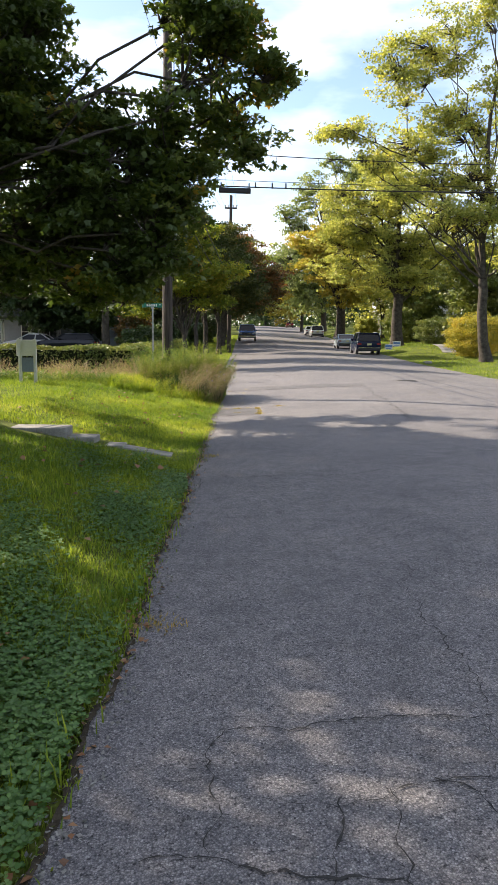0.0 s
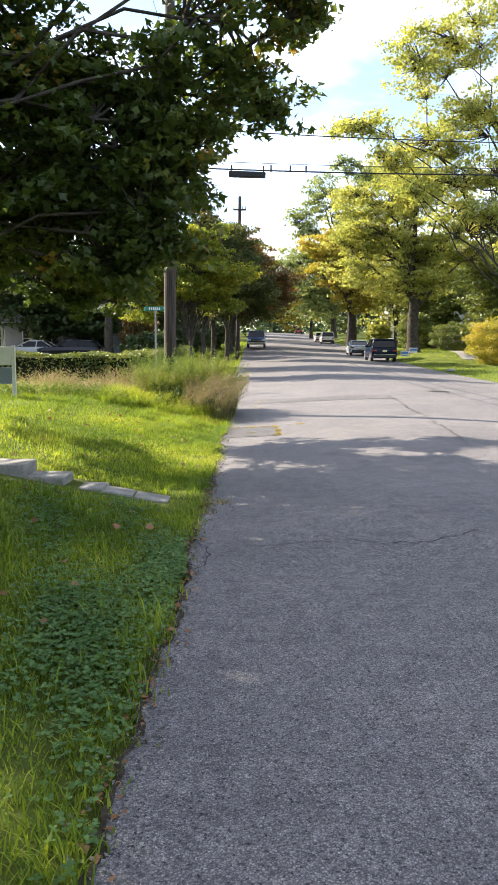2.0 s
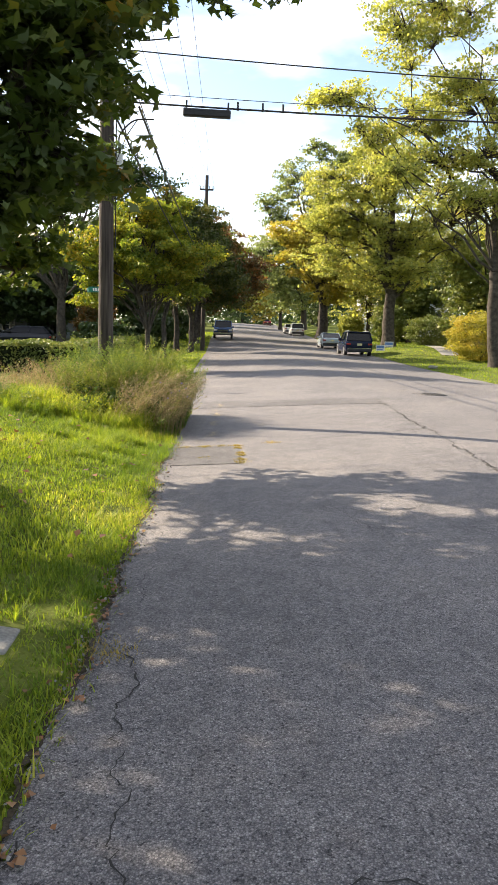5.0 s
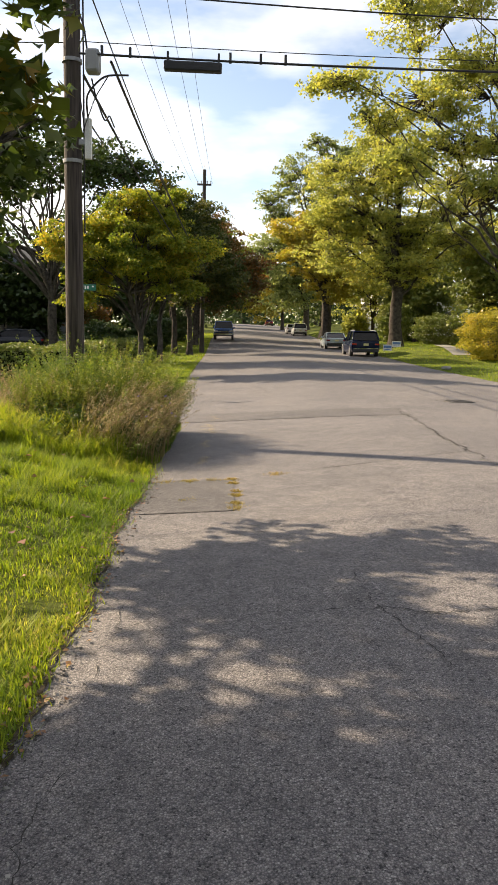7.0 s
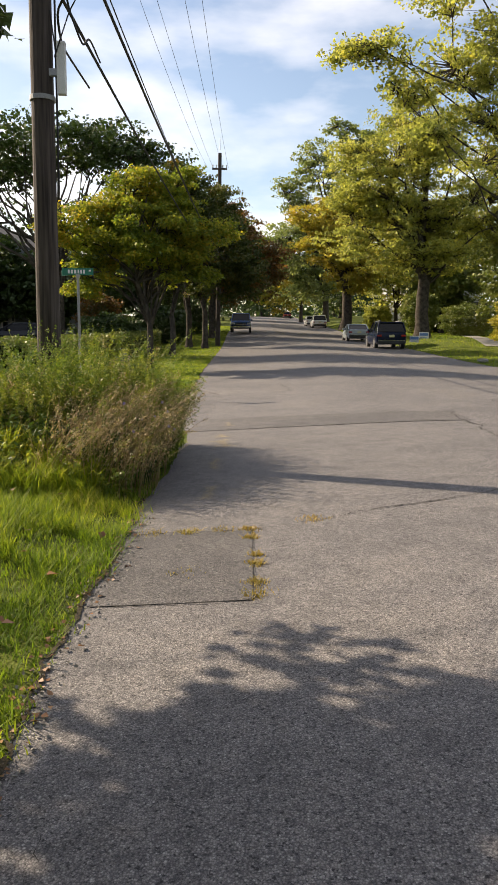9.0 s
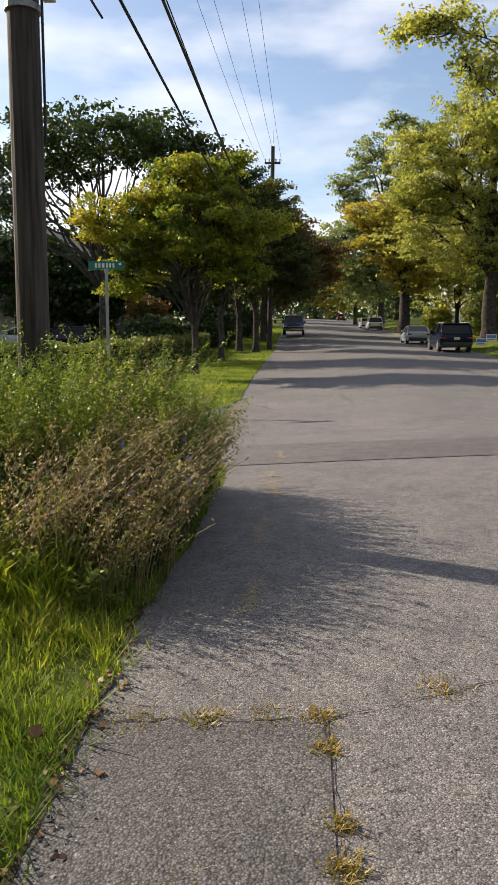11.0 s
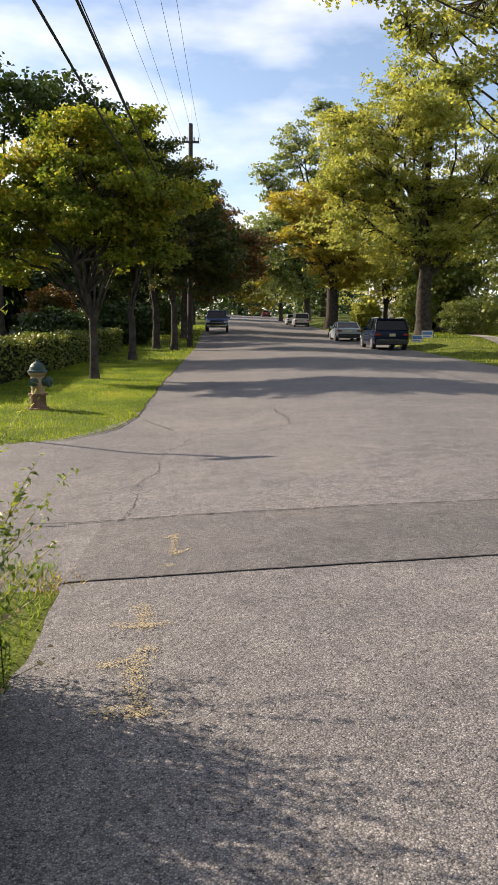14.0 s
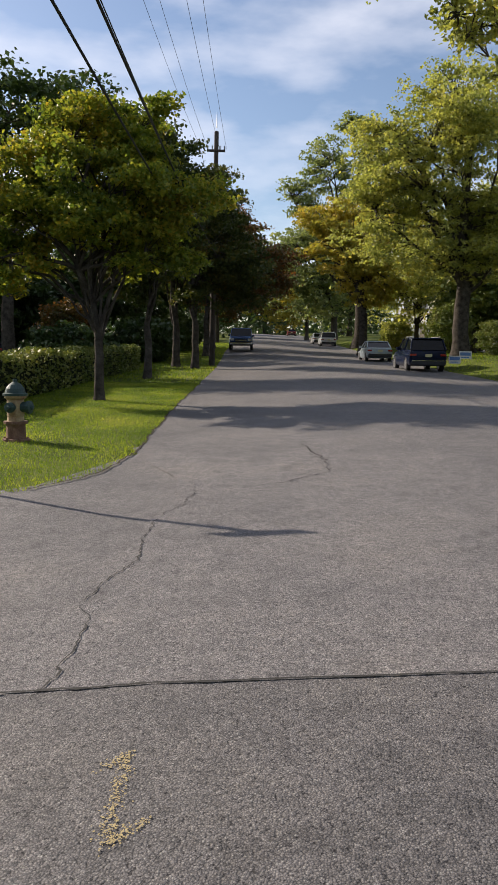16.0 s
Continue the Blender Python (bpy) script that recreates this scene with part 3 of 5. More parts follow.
tree("street_tree", "dark green street tree on the verge", (-3.9, 59.8), 0.22, 2.2,
     [(0.4, 0, 6.0, 3.2, 2.8, 3.2), (0.8, 0, 8.9, 2.2, 2.0, 1.9)], 32000, 0.16, M_SHADE, 23, limbs=14, clump=0.45, boughs=0.8, ragged=4, group="street trees")
tree("street_tree", "dark street tree leaning over the verge", (-2.8, 58.6), 0.2, 2.4,
     [(0.8, 0, 5.4, 3.0, 2.6, 2.6), (0.3, -0.6, 8.3, 2.3, 2.1, 2.1)], 30000, 0.16, M_SHADE, 24, limbs=12, clump=0.45, boughs=0.8, ragged=4, group="street trees")
tree("street_tree", "reddish street tree overhanging the road", (-3.2, 74), 0.25, 2.6,
     [(1.4, 0, 6.2, 4.6, 3.5, 3.0), (0.6, 1, 9.2, 3.0, 3, 2.6), (3.6, 0, 5.6, 2.6, 2.4, 2.0)], 28000, 0.2, M_RED, 25, limbs=14, clump=0.5, boughs=0.8, ragged=4, group="street trees")
tree("street_tree", "dark street tree on the verge with reddish tips", (-3.6, 90), 0.28, 2.8,
     [(1.8, 0, 6.5, 5.4, 4, 3.4), (0.8, 1, 10.5, 3.8, 3, 3.2)], 20000, 0.28, M_RED, 26, limbs=14, clump=0.7, group="street trees")
tree("street_tree", "dark green tree on the verge", (-4.2, 110), 0.3, 2.8,
     [(1.6, 0, 8.0, 6.0, 4, 5.0)], 13000, 0.36, M_STREET, 27, limbs=12, clump=0.8, group="street trees")

# trees behind the hedge
tree("locust_tree", "tall open dark tree behind the hedge", (-10.6, 53), 0.32, 3.2,
     [(0, 0, 11.2, 5.0, 4, 1.3), (3.8, 0, 10.4, 3.0, 3, 1.1), (-4.2, 0, 9.9, 3.6, 3, 1.2), (-6.0, 0, 8.0, 2.4, 2.4, 0.9)], 17000, 0.22, M_FAR, 31, limbs=30, clump=0.6, boughs=0.8)
tree("locust_tree", "dark green tree before a house", (-25, 62), 0.3, 3.0,
     [(0, 0, 8.0, 5.6, 4, 4.4), (4, 0, 5.0, 3.0, 3, 2.4)], 16000, 0.28, M_FAR, 32, limbs=14, clump=0.7)
tree("locust_tree", "dark green tree behind the hedge", (-9, 78), 0.35, 3.0,
     [(0, 0, 8.5, 5.0, 4, 4.6), (2, 0, 4.0, 3.5, 3, 2.4)], 13000, 0.34, M_FAR, 33, limbs=12, clump=0.8)

# trees on the opposite side
tree("silver_maple", "tall airy yellow-green maple with bare limbs showing", (14.3, 45.5), 0.34, 5.0,
     [(-8.6, 0, 13.4, 2.2, 2.0, 0.9), (-5.6, 0, 12.6, 2.6, 2.0, 1.3), (-6.2, 0, 16.6, 2.3, 2.0, 1.8), (-3.4, 0, 18.4, 2.8, 2.4, 2.2), (-2.4, 0, 14.2, 2.8, 2.6, 2.0), (1.6, 0, 16.6, 3.4, 3.0, 3.4), (3.6, 0, 12.0, 3.2, 3.0, 3.0), (-2.6, -1, 8.6, 3.2, 2.4, 1.2), (1.6, 0.0, 6.6, 2.4, 2.2, 1.2), (-0.4, 0, 21.0, 2.2, 2.0, 1.4), (-1.6, -0.6, 11.0, 2.3, 2.0, 1.6), (0.6, -1.0, 9.3, 2.1, 1.8, 1.4), (-3.6, -0.5, 10.4, 1.9, 1.6, 1.0), (-7.6, -0.5, 11.3, 1.7, 1.4, 0.8), (-6.0, -0.8, 9.9, 1.4, 1.2, 0.6)],
     64000, 0.165, M_YELLOW, 41, limbs=16, clump=0.4, lean=(-0.5, 0), boughs=0.9, thick=0.6, ragged=3)
tree("yellow_maple", "broad dense yellow-green maple behind parked cars", (12.0, 62.5), 0.5, 4.0,
     [(-1.6, 0, 9.6, 4.6, 4.0, 4.6), (-5.0, 0, 7.4, 3.0, 3.0, 2.6), (3.2, 0, 9.0, 4.0, 3.4, 4.0), (0.0, 0, 14.0, 3.4, 3.0, 2.4), (-4.6, 0, 11.6, 2.6, 2.4, 2.2), (0, 0, 5.6, 4.4, 3.2, 1.6)],
     70000, 0.17, M_YELLOW, 42, limbs=28, clump=0.42, boughs=0.7, bare=0.1, ragged=5)
tree("golden_maple", "golden yellow maple along the street", (9.6, 84), 0.4, 3.6,
     [(-2.0, 0, 10.0, 3.6, 3.2, 3.0), (0.6, 0, 6.6, 3.0, 3.0, 2.2)], 18000, 0.27, M_GOLD, 43, limbs=14, clump=0.6)
tree("grey_maple", "tall silvery green tree with bare upper branches", (11.1, 97), 0.65, 4.5,
     [(-1.6, 0, 11, 6.0, 4.6, 5.6), (-3.4, 0, 18.0, 3.0, 3.0, 3.0), (1.6, 0, 19.4, 3.4, 3.0, 3.4), (-6.4, 0, 10.0, 3.2, 2.6, 3.4), (5, 0, 14, 3.6, 3, 4), (-6.2, 0, 15.0, 2.4, 2.2, 2.2), (-1, 0, 22, 1.8, 1.6, 1.4)],
     36000, 0.28, M_BLUE, 44, limbs=30, clump=0.6, bare=0.3, boughs=0.7, ragged=4)
tree("grey_maple", "green tree along the far street", (11.5, 124), 0.5, 4.0,
     [(-3.6, 0, 9.0, 6.8, 4.6, 5.6)], 12000, 0.44, M_BLUE, 45, limbs=12, clump=0.9)
tree("golden_maple", "small golden tree along the far street", (9.0, 142), 0.35, 3.0,
     [(-2.8, 0, 6.5, 5.4, 4.0, 4.4)], 8000, 0.45, M_GOLD, 46, limbs=10, clump=0.9)
for k, (x, y, h, r) in enumerate([(19.6, 64, 9, 3.4), (19, 82, 13, 5.5), (29, 66, 10, 4.0), (30, 95, 14, 7), (18, 108, 14, 6), (34, 55, 11, 6), (17.0, 77, 8, 3.0), (15.5, 90, 11, 4.5)]):
    tree("garden_tree", "mixed green garden tree among the houses", (x, y), 0.25, 2.0,
         [(0, 0, h * 0.58, r, r * 0.9, h * 0.42)], 11000, 0.3, (M_HEDGE, M_YELLOW, M_BLUE)[k % 3], 60 + k, limbs=11, clump=0.7, group="garden trees")
for k, (x, y, h, r) in enumerate([(-16, 95, 14, 7), (-26, 80, 13, 7), (-14, 125, 15, 8), (-34, 62, 12, 6), (-29, 50, 9, 4.5), (-11, 70, 8, 3.6), (-17.6, 62.6, 7, 2.6), (-13.6, 62.4, 6, 2.2)]):
    tree("garden_tree", "dark green garden tree behind the verge", (x, y), 0.35, 2.4,
         [(0, 0, h * 0.56, r, r * 0.9, h * 0.44)], 9000, 0.38, M_FAR, 80 + k, limbs=11, clump=0.8, group="garden trees")
for k, (x, y, h, r) in enumerate([(3, 196, 15, 9), (-11, 172, 15, 8), (18, 170, 16, 9), (-7, 145, 14, 6.5), (17, 150, 15, 7)]):
    tree("far_tree", "dark tree closing the end of the street", (x, y), 0.5, 3.0,
         [(0, 0, h * 0.5, r, r * 0.8, h * 0.5)], 7000, 0.6, M_FAR if k != 2 else M_BLUE, 130 + k, limbs=9, clump=1.1, group="far trees")

# far woods at the end of the street
rng = np.random.default_rng(5)
wx = rng.uniform(-130, 130, 2600); wy = rng.uniform(185, 300, 2600)
wh = 7 + 6 * (0.5 + 0.5 * np.sin(wx * 0.13) * np.sin(wx * 0.047 + wy * 0.05))
wz = rng.uniform(0.0, 1, 2600) ** 1.15 * wh
cen = np.stack([wx, wy, wz + 2.2], -1)
cen = np.repeat(cen, 16, 0) + rng.normal(0, 1.5, (2600 * 16, 3))
v, f = leaves_at(rng, cen[::2], 1.4, 0.7, 0)
tagged(mesh_part("far_woods", array_mesh("far_woods", v, f), M_FAR), "dark woods closing the end of the street", "woods", kind="stuff")

# unseen leaf masses added behind and beside the walker to dim reflections and skylight
rng = np.random.default_rng(6)
for k, (x0, x1, y0, y1, hh) in enumerate([(-60, -12, -70, -30, 12), (14, 60, -60, -15, 13), (-14, 14, -110, -80, 13), (24, 60, -10, 28, 11), (-60, -20, -25, 15, 11)]):
    n = 700
    cen = np.stack([rng.uniform(x0, x1, n), rng.uniform(y0, y1, n), rng.uniform(0.3, hh, n)], -1)
    cen = np.repeat(cen, 9, 0) + rng.normal(0, 1.1, (n * 9, 3))
    v, f = leaves_at(rng, cen, 1.0, 0.7, 0)
    tagged(mesh_part("unseen_woods", array_mesh("unseen_woods", v, f), M_FAR), "unseen leaf masses added round the walker to darken reflections and skylight", "woods", kind="stuff")

# shrubs of the opposite gardens
shrub("round_shrub", "rounded olive green shrub on the lawn", (16.9, 69), (2.0, 1.8, 1.3), 15000, 0.11, M_HEDGE, 91)
shrub("dark_shrub", "dark green low shrub beside the lawn", (21.5, 70), (2.0, 1.6, 1.1), 6000, 0.2, M_FAR, 92)
shrub("yellow_shrub", "yellow-leaved bush beside a tree trunk", (15.2, 50.8), (2.1, 1.8, 1.55), 17000, 0.1, M_GOLD, 93)
shrub("green_shrub", "dense green bush along the garden path", (20.5, 58), (2.4, 2.0, 1.5), 8000, 0.2, M_YELLOW, 94)
shrub("green_shrub", "evergreen shrub behind the cars", (14.4, 74), (1.6, 1.6, 1.9), 6000, 0.2, M_HEDGE, 95)
shrub("dark_shrub", "tall dark evergreen by the house", (16.6, 80), (2.2, 2.0, 2.6), 6000, 0.26, M_FAR, 96)
shrub("yellow_shrub", "small yellow-green bush beyond parked cars", (13.2, 88), (1.4, 1.4, 1.3), 5000, 0.2, M_YELLOW, 97)
shrub("dark_shrub", "dark shrub behind the clipped hedge", (-7.6, 52), (1.8, 1.6, 1.1), 5000, 0.2, M_FAR, 98)
shrub("red_shrub", "orange-red autumn shrub behind the hedge", (-9.3, 58), (1.5, 1.3, 1.75), 5000, 0.17, M_RED, 89)
shrub("dark_shrub", "dark shrub in the shade of street trees", (-6.4, 66), (2.0, 2.6, 1.4), 5000, 0.24, M_FAR, 99)
shrub("dark_shrub", "dark shrub along the shaded verge", (-6.0, 82), (2.0, 3.0, 1.6), 4500, 0.28, M_FAR, 100)


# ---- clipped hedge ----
# shade inside the hedge, put into a near-black colour
M_CORE = surface("near-black hedge core for inner shade", (0.008, 0.012, 0.005), (0.025, 0.03, 0.014), 12, 0.95, 0, 40, 0.9, 0.03, 0.1)

def hedge_run(name, label, x0, x1, y0, y1, height, seed, leaves):
    rng = np.random.default_rng(seed)
    t = thing(name, label, "hedge", ((x0 + x1) / 2, (y0 + y1) / 2, 0))
    w, d = (x1 - x0) / 2, (y1 - y0) / 2
    p = rng.uniform(-1, 1, (leaves, 3))
    ax = rng.choice(3, leaves, p=[0.3, 0.3, 0.4])
    skin = rng.uniform(0.86, 1.02, leaves)
    for k in range(3):
        sel = ax == k
        sgn = np.sign(p[sel, k]) if k < 2 else 1.0
        p[sel, k] = sgn * skin[sel]
    X, Y = p[:, 0] * w, p[:, 1] * d
    wob = 0.07 * np.sin(X * 1.7 + Y * 1.3) + 0.05 * np.sin(X * 4.1 - Y * 3.7)
    Z = (p[:, 2] * 0.5 + 0.5) * (height + wob) + land(X + (x0 + x1) / 2, Y + (y0 + y1) / 2)
    v, f = leaves_at(rng, np.stack([X, Y, Z], -1), 0.1, 0.8, 0)
    mesh_part("foliage", array_mesh("foliage", v, f), M_HEDGE, t)
    # added opaque boxes that stop light passing through the leaves, for dark sides
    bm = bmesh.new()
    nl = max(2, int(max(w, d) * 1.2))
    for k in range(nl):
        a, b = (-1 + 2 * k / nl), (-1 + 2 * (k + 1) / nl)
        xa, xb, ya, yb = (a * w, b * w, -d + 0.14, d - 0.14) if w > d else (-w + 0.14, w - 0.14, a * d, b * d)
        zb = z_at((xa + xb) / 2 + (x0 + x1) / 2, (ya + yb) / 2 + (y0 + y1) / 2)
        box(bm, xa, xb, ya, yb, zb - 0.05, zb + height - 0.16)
    part("shade_core", bm, M_CORE, t, "added near-black core that blocks light through the hedge")
    wood = []
    for k in range(int(max(w, d) * 2.4)):
        bx, by = rng.uniform(-w * 0.6, w * 0.6), rng.uniform(-d * 0.6, d * 0.6)
        zb = z_at(bx + (x0 + x1) / 2, by + (y0 + y1) / 2)
        for q in range(3):
            wood.append(tube_arrays(bent(rng, np.array([bx, by, zb - 0.05]), np.array([bx + rng.normal(0, 0.25), by + rng.normal(0, 0.25), zb + height * 0.85]), 4), np.linspace(0.02, 0.006, 4), 4))
    v, f = join_arrays(wood)
    tagged(mesh_part("stems", array_mesh("stems", v, f), M_BARK, t), kind="stuff")
    return t


hedge_run("hedge", "clipped green hedge along the verge", -6.6, -5.4, 33.0, 57.0, 1.1, 71, 22000)
hedge_run("hedge", "clipped green hedge along the side street", -24.0, -6.7, 33.0, 34.2, 1.1, 72, 17000)


# ---- grass ----
def blades(rng, x, y, height, width, lean=0.5):
    n = len(x)
    z = land(x, y) - 0.015
    az = rng.uniform(0, 2 * np.pi, n)
    h = height * rng.uniform(0.5, 1.35, n)
    w = width * rng.uniform(0.7, 1.3, n)
    d = np.stack([np.cos(az), np.sin(az)], -1)
    s = np.stack([-d[:, 1], d[:, 0]], -1) * w[:, None]
    ln = (lean * rng.uniform(0.2, 1.3, n) * h)[:, None] * d
    base = np.stack([x, y], -1)
    z = z[:, None]; h = h[:, None]
    P = lambda q, zz: np.concatenate([q, zz], 1)
    v = np.stack([P(base - s, z), P(base + s, z), P(base + s * 0.75 + ln * 0.35, z + h * 0.6), P(base - s * 0.75 + ln * 0.35, z + h * 0.6), P(base + ln, z + h * 0.95)], 1).reshape(-1, 3)
    k = np.arange(n)[:, None] * 5
    quads = k + np.array([[0, 1, 2, 3]])
    tips = k + np.array([[3, 2, 4]])
    return v, quads, tips


def blade_mesh(name, rng, x, y, height, width, material, label, lean=0.5, simple=False):
    v, q, t = blades(rng, x, y, height, width, lean)
    if simple:
        v = v.reshape(-1, 5, 3)[:, [0, 1, 4]].reshape(-1, 3)
        tri = np.arange(len(v)).reshape(-1, 3)
    else:
        tri = np.concatenate([q[:, [0, 1, 2]], q[:, [0, 2, 3]], t])
    ob = mesh_part(name, array_mesh(name, v, tri), material)
    return tagged(ob, label, "grass", kind="stuff")


def scatter(rng, n, x0, x1, y0, y1):
    return rng.uniform(x0, x1, n), rng.uniform(y0, y1, n)


rng = np.random.default_rng(8)
x, y = scatter(rng, 190000, -4.2, -0.45, 0.2, 17.6)
keep = (x < left_edge(y) + rng.normal(-0.02, 0.045, len(x))) & (rng.uniform(0, 1, len(x)) < np.clip(1.35 + x * 0.22, 0.3, 1))
keep &= ~((np.abs(y - 9.58) < 0.32) & (x > -3.6) & (x < -1.04))
lush = 0.72 + 0.4 * (np.sin(x * 2.1 + y * 0.9) * np.sin(y * 1.7 - x) > 0.2) + 0.45 * (np.sin(x * 11 + y * 7) * np.sin(y * 13 - x * 6) > 0.3)
x, y, lush = x[keep], y[keep], lush[keep]
blade_mesh("lawn_grass", rng, x, y, (0.062 - 0.018 * smooth_step(8, 10.5, y)) * lush * (1 + 0.8 * (rng.uniform(0, 1, len(x)) > 0.93)), 0.004, M_GRASS, "uneven green lawn grass beside the asphalt", 0.8)
x, y = scatter(rng, 60000, -2.4, -0.6, 8.5, 17.6)
keep = (x < left_edge(y) + rng.normal(-0.02, 0.05, len(x))) & (np.sin(x * 5.3 + y * 3.1) * np.sin(y * 4.7 - x * 2) > -0.1) & (np.abs(y - 9.58) > 0.35) & ((y > 14.5) | (x > -1.15))
blade_mesh("long_grass", rng, x[keep], y[keep], 0.075 + 0.045 * smooth_step(14, 16.5, y[keep]), 0.0045, M_GRASS, "tufts of longer grass along the asphalt edge", 1.1, True)
x, y = scatter(rng, 80000, -12, -3.6, 3, 19)
blade_mesh("lawn_grass", rng, x, y, 0.06, 0.006, M_GRASS, "mown lawn grass on the bank", 0.7, True)
x, y = scatter(rng, 95000, -5.6, -1.2, 26.9, 46)
keep = (x < left_edge(y) - 0.01) & (y > 27.1)
x, y = x[keep], y[keep]
blade_mesh("verge_grass", rng, x, y, 0.04, 0.005, M_GRASS, "bright green mown verge grass by the hydrant", 0.7, True)
x, y = scatter(rng, 30000, -7, -1.4, 46, 110)
keep = x < left_edge(y) - 0.01
blade_mesh("verge_grass", rng, x[keep], y[keep], 0.08, 0.014, M_GRASS, "mown verge grass under the street trees", 0.7, True)
x, y = scatter(rng, 60000, 9.3, 30, 26, 110)
keep = (x > right_edge(y) + 0.05) & ~((np.abs(x - (12.2 + (y - 42) * 0.18)) < 0.6) & (y > 54))
blade_mesh("garden_grass", rng, x[keep], y[keep], 0.09, 0.016, M_GRASS, "mown front lawns across the street", 0.7, True)

# clover and ground ivy near the road's edge
def ground_leaves(name, rng, x, y, size, lift, material, label, flat=0.3):
    c = np.stack([x, y, land(x, y) + lift], -1)
    v, f = leaves_at(rng, c, size, flat, 0)
    return tagged(mesh_part(name, array_mesh(name, v, f), material), label, "ground cover", kind="stuff")


def round_leaves(rng, centres, size):
    """Rounded, slightly cupped leaflets, three to a stalk."""
    n = len(centres)
    az = rng.uniform(0, 2 * np.pi, n)
    out = []
    for k in range(3):
        a = az + k * 2.09
        d = np.stack([np.cos(a), np.sin(a), rng.uniform(-0.1, 0.45, n)], -1)
        s = np.stack([-np.sin(a), np.cos(a), rng.normal(0, 0.25, n)], -1)
        L = (size * rng.uniform(0.6, 1.2, n))[:, None]
        up = np.array([0, 0, 1.0]) * L * 0.12
        out.append(np.stack([centres, centres + d * L * 0.4 + s * L * 0.42 + up, centres + d * L * 0.85 + s * L * 0.36 + up, centres + d * L * 0.95, centres + d * L * 0.85 - s * L * 0.36 + up, centres + d * L * 0.4 - s * L * 0.42 + up], 1))
    v = np.concatenate(out).reshape(-1, 3)
    return v, np.arange(len(v)).reshape(-1, 6)


x = -0.62 - np.abs(rng.normal(0, 0.85, 44000)); y = rng.uniform(0.8, 9.2, 44000)
keep = (np.sin(x * 3.3 + 1) * np.sin(y * 1.6) + 0.7 * np.sin(x * 6 + y * 2.4) + rng.normal(0, 0.6, len(x)) > 0.35 + 0.5 * smooth_step(6.5, 9.2, y)) & (x < left_edge(y) - 0.02) & (x > -3.2)
x, y = x[keep], y[keep]
v, f = round_leaves(rng, np.stack([x, y, land(x, y) + rng.uniform(0.015, 0.075, len(x))], -1), 0.021)
tagged(mesh_part("clover", array_mesh("clover", v, f), M_CLOVER), "low clover and ground ivy leaves in the lawn", "ground cover", kind="stuff")
y = rng.uniform(0.8, 17.5, 620); x = left_edge(y) + rng.normal(-0.01, 0.06, 620)
ground_leaves("leaf_litter", rng, x, y, 0.036, rng.uniform(0.004, 0.018, 620), M_LITTER, "dry brown leaves and crumbs along the asphalt edge", 0.25)
y = rng.uniform(0.8, 17.0, 2600); x = left_edge(y) + rng.normal(0.01, 0.06, 2600)
c = np.stack([x, y, land(x, y) + 0.006], -1)
v, f = leaves_at(rng, c, 0.016, 1.0, 0, 1.6)
tagged(mesh_part("asphalt_crumbs", array_mesh("asphalt_crumbs", v, f), M_STONE), "small loose stones and asphalt crumbs along the edge", "gravel", kind="stuff")
x, y = scatter(rng, 160, -3.6, -0.9, 1, 17)
ground_leaves("leaf_litter", rng, x, y, 0.07, 0.07, M_LITTER, "scattered fallen brown leaves on the lawn", 0.3)


# ---- tall weeds at the corner ----
def weed_patch(name, label, seed, xs, ys, heights, leaf, dry, lean=(0.12, -0.05), per=26, stem_r=0.0035, slim=0.4, spread=1.0, tone=None, wild=0.22, green_tone=None):
    """Curved stalks, each with narrow leaves or with small seed heads towards its tip."""
    rng = np.random.default_rng(seed)
    stems, green, brown = [], [], []
    for k in range(len(xs)):
        h = heights[k]
        z = z_at(xs[k], ys[k]) - 0.03
        out = np.array([rng.normal(lean[0], wild), rng.normal(lean[1], wild)]) * h
        out[0] = min(out[0], -0.42 - xs[k])
        t = np.linspace(0, 1, 6)
        p = np.stack([xs[k] + out[0] * t ** 1.8, ys[k] + out[1] * t ** 1.8, z + h * (t - 0.12 * t ** 3)], -1)
        stems.append(tube_arrays(p, np.linspace(stem_r, stem_r * 0.35, 6), 3))
        isdry = rng.uniform() < dry
        t = rng.uniform(0.45 if isdry else 0.1, 1.02, per)
        idx = np.clip(t * 5, 0, 4.999); i = idx.astype(int); u = (idx - i)[:, None]
        q = p[i] * (1 - u) + p[i + 1] * u
        a = rng.uniform(0, 6.28, per)
        r = (0.03 if isdry else leaf * 0.55) * spread * (1.3 - 0.7 * t)
        q = q + np.stack([np.cos(a) * r, np.sin(a) * r, 0.02 * rng.normal(0, 1, per)], -1)
        (brown if isdry else green).append(q)
    g = thing(name, label, "weeds", kind="stuff")
    v, f = join_arrays(stems)
    mesh_part("stalks", array_mesh("stalks", v, f), (tone or M_DRY) if dry > 0.4 else M_WEED, g)
    if green:
        v, f = leaves_at(rng, np.concatenate(green), leaf, 0.5, -0.35, slim)
        mesh_part("leaves", array_mesh("leaves", v, f), green_tone or M_WEED, g)
    if brown:
        v, f = leaves_at(rng, np.concatenate(brown), 0.02, 0.8, 0, 0.8)
        mesh_part("seed_heads", array_mesh("seed_heads", v, f), tone or M_DRY, g)
    return g


def mound(x, y, cx, cy, rx, ry):
    return np.clip(1 - ((x - cx) / rx) ** 2 - ((y - cy) / ry) ** 2, 0.0, 1) ** 0.5


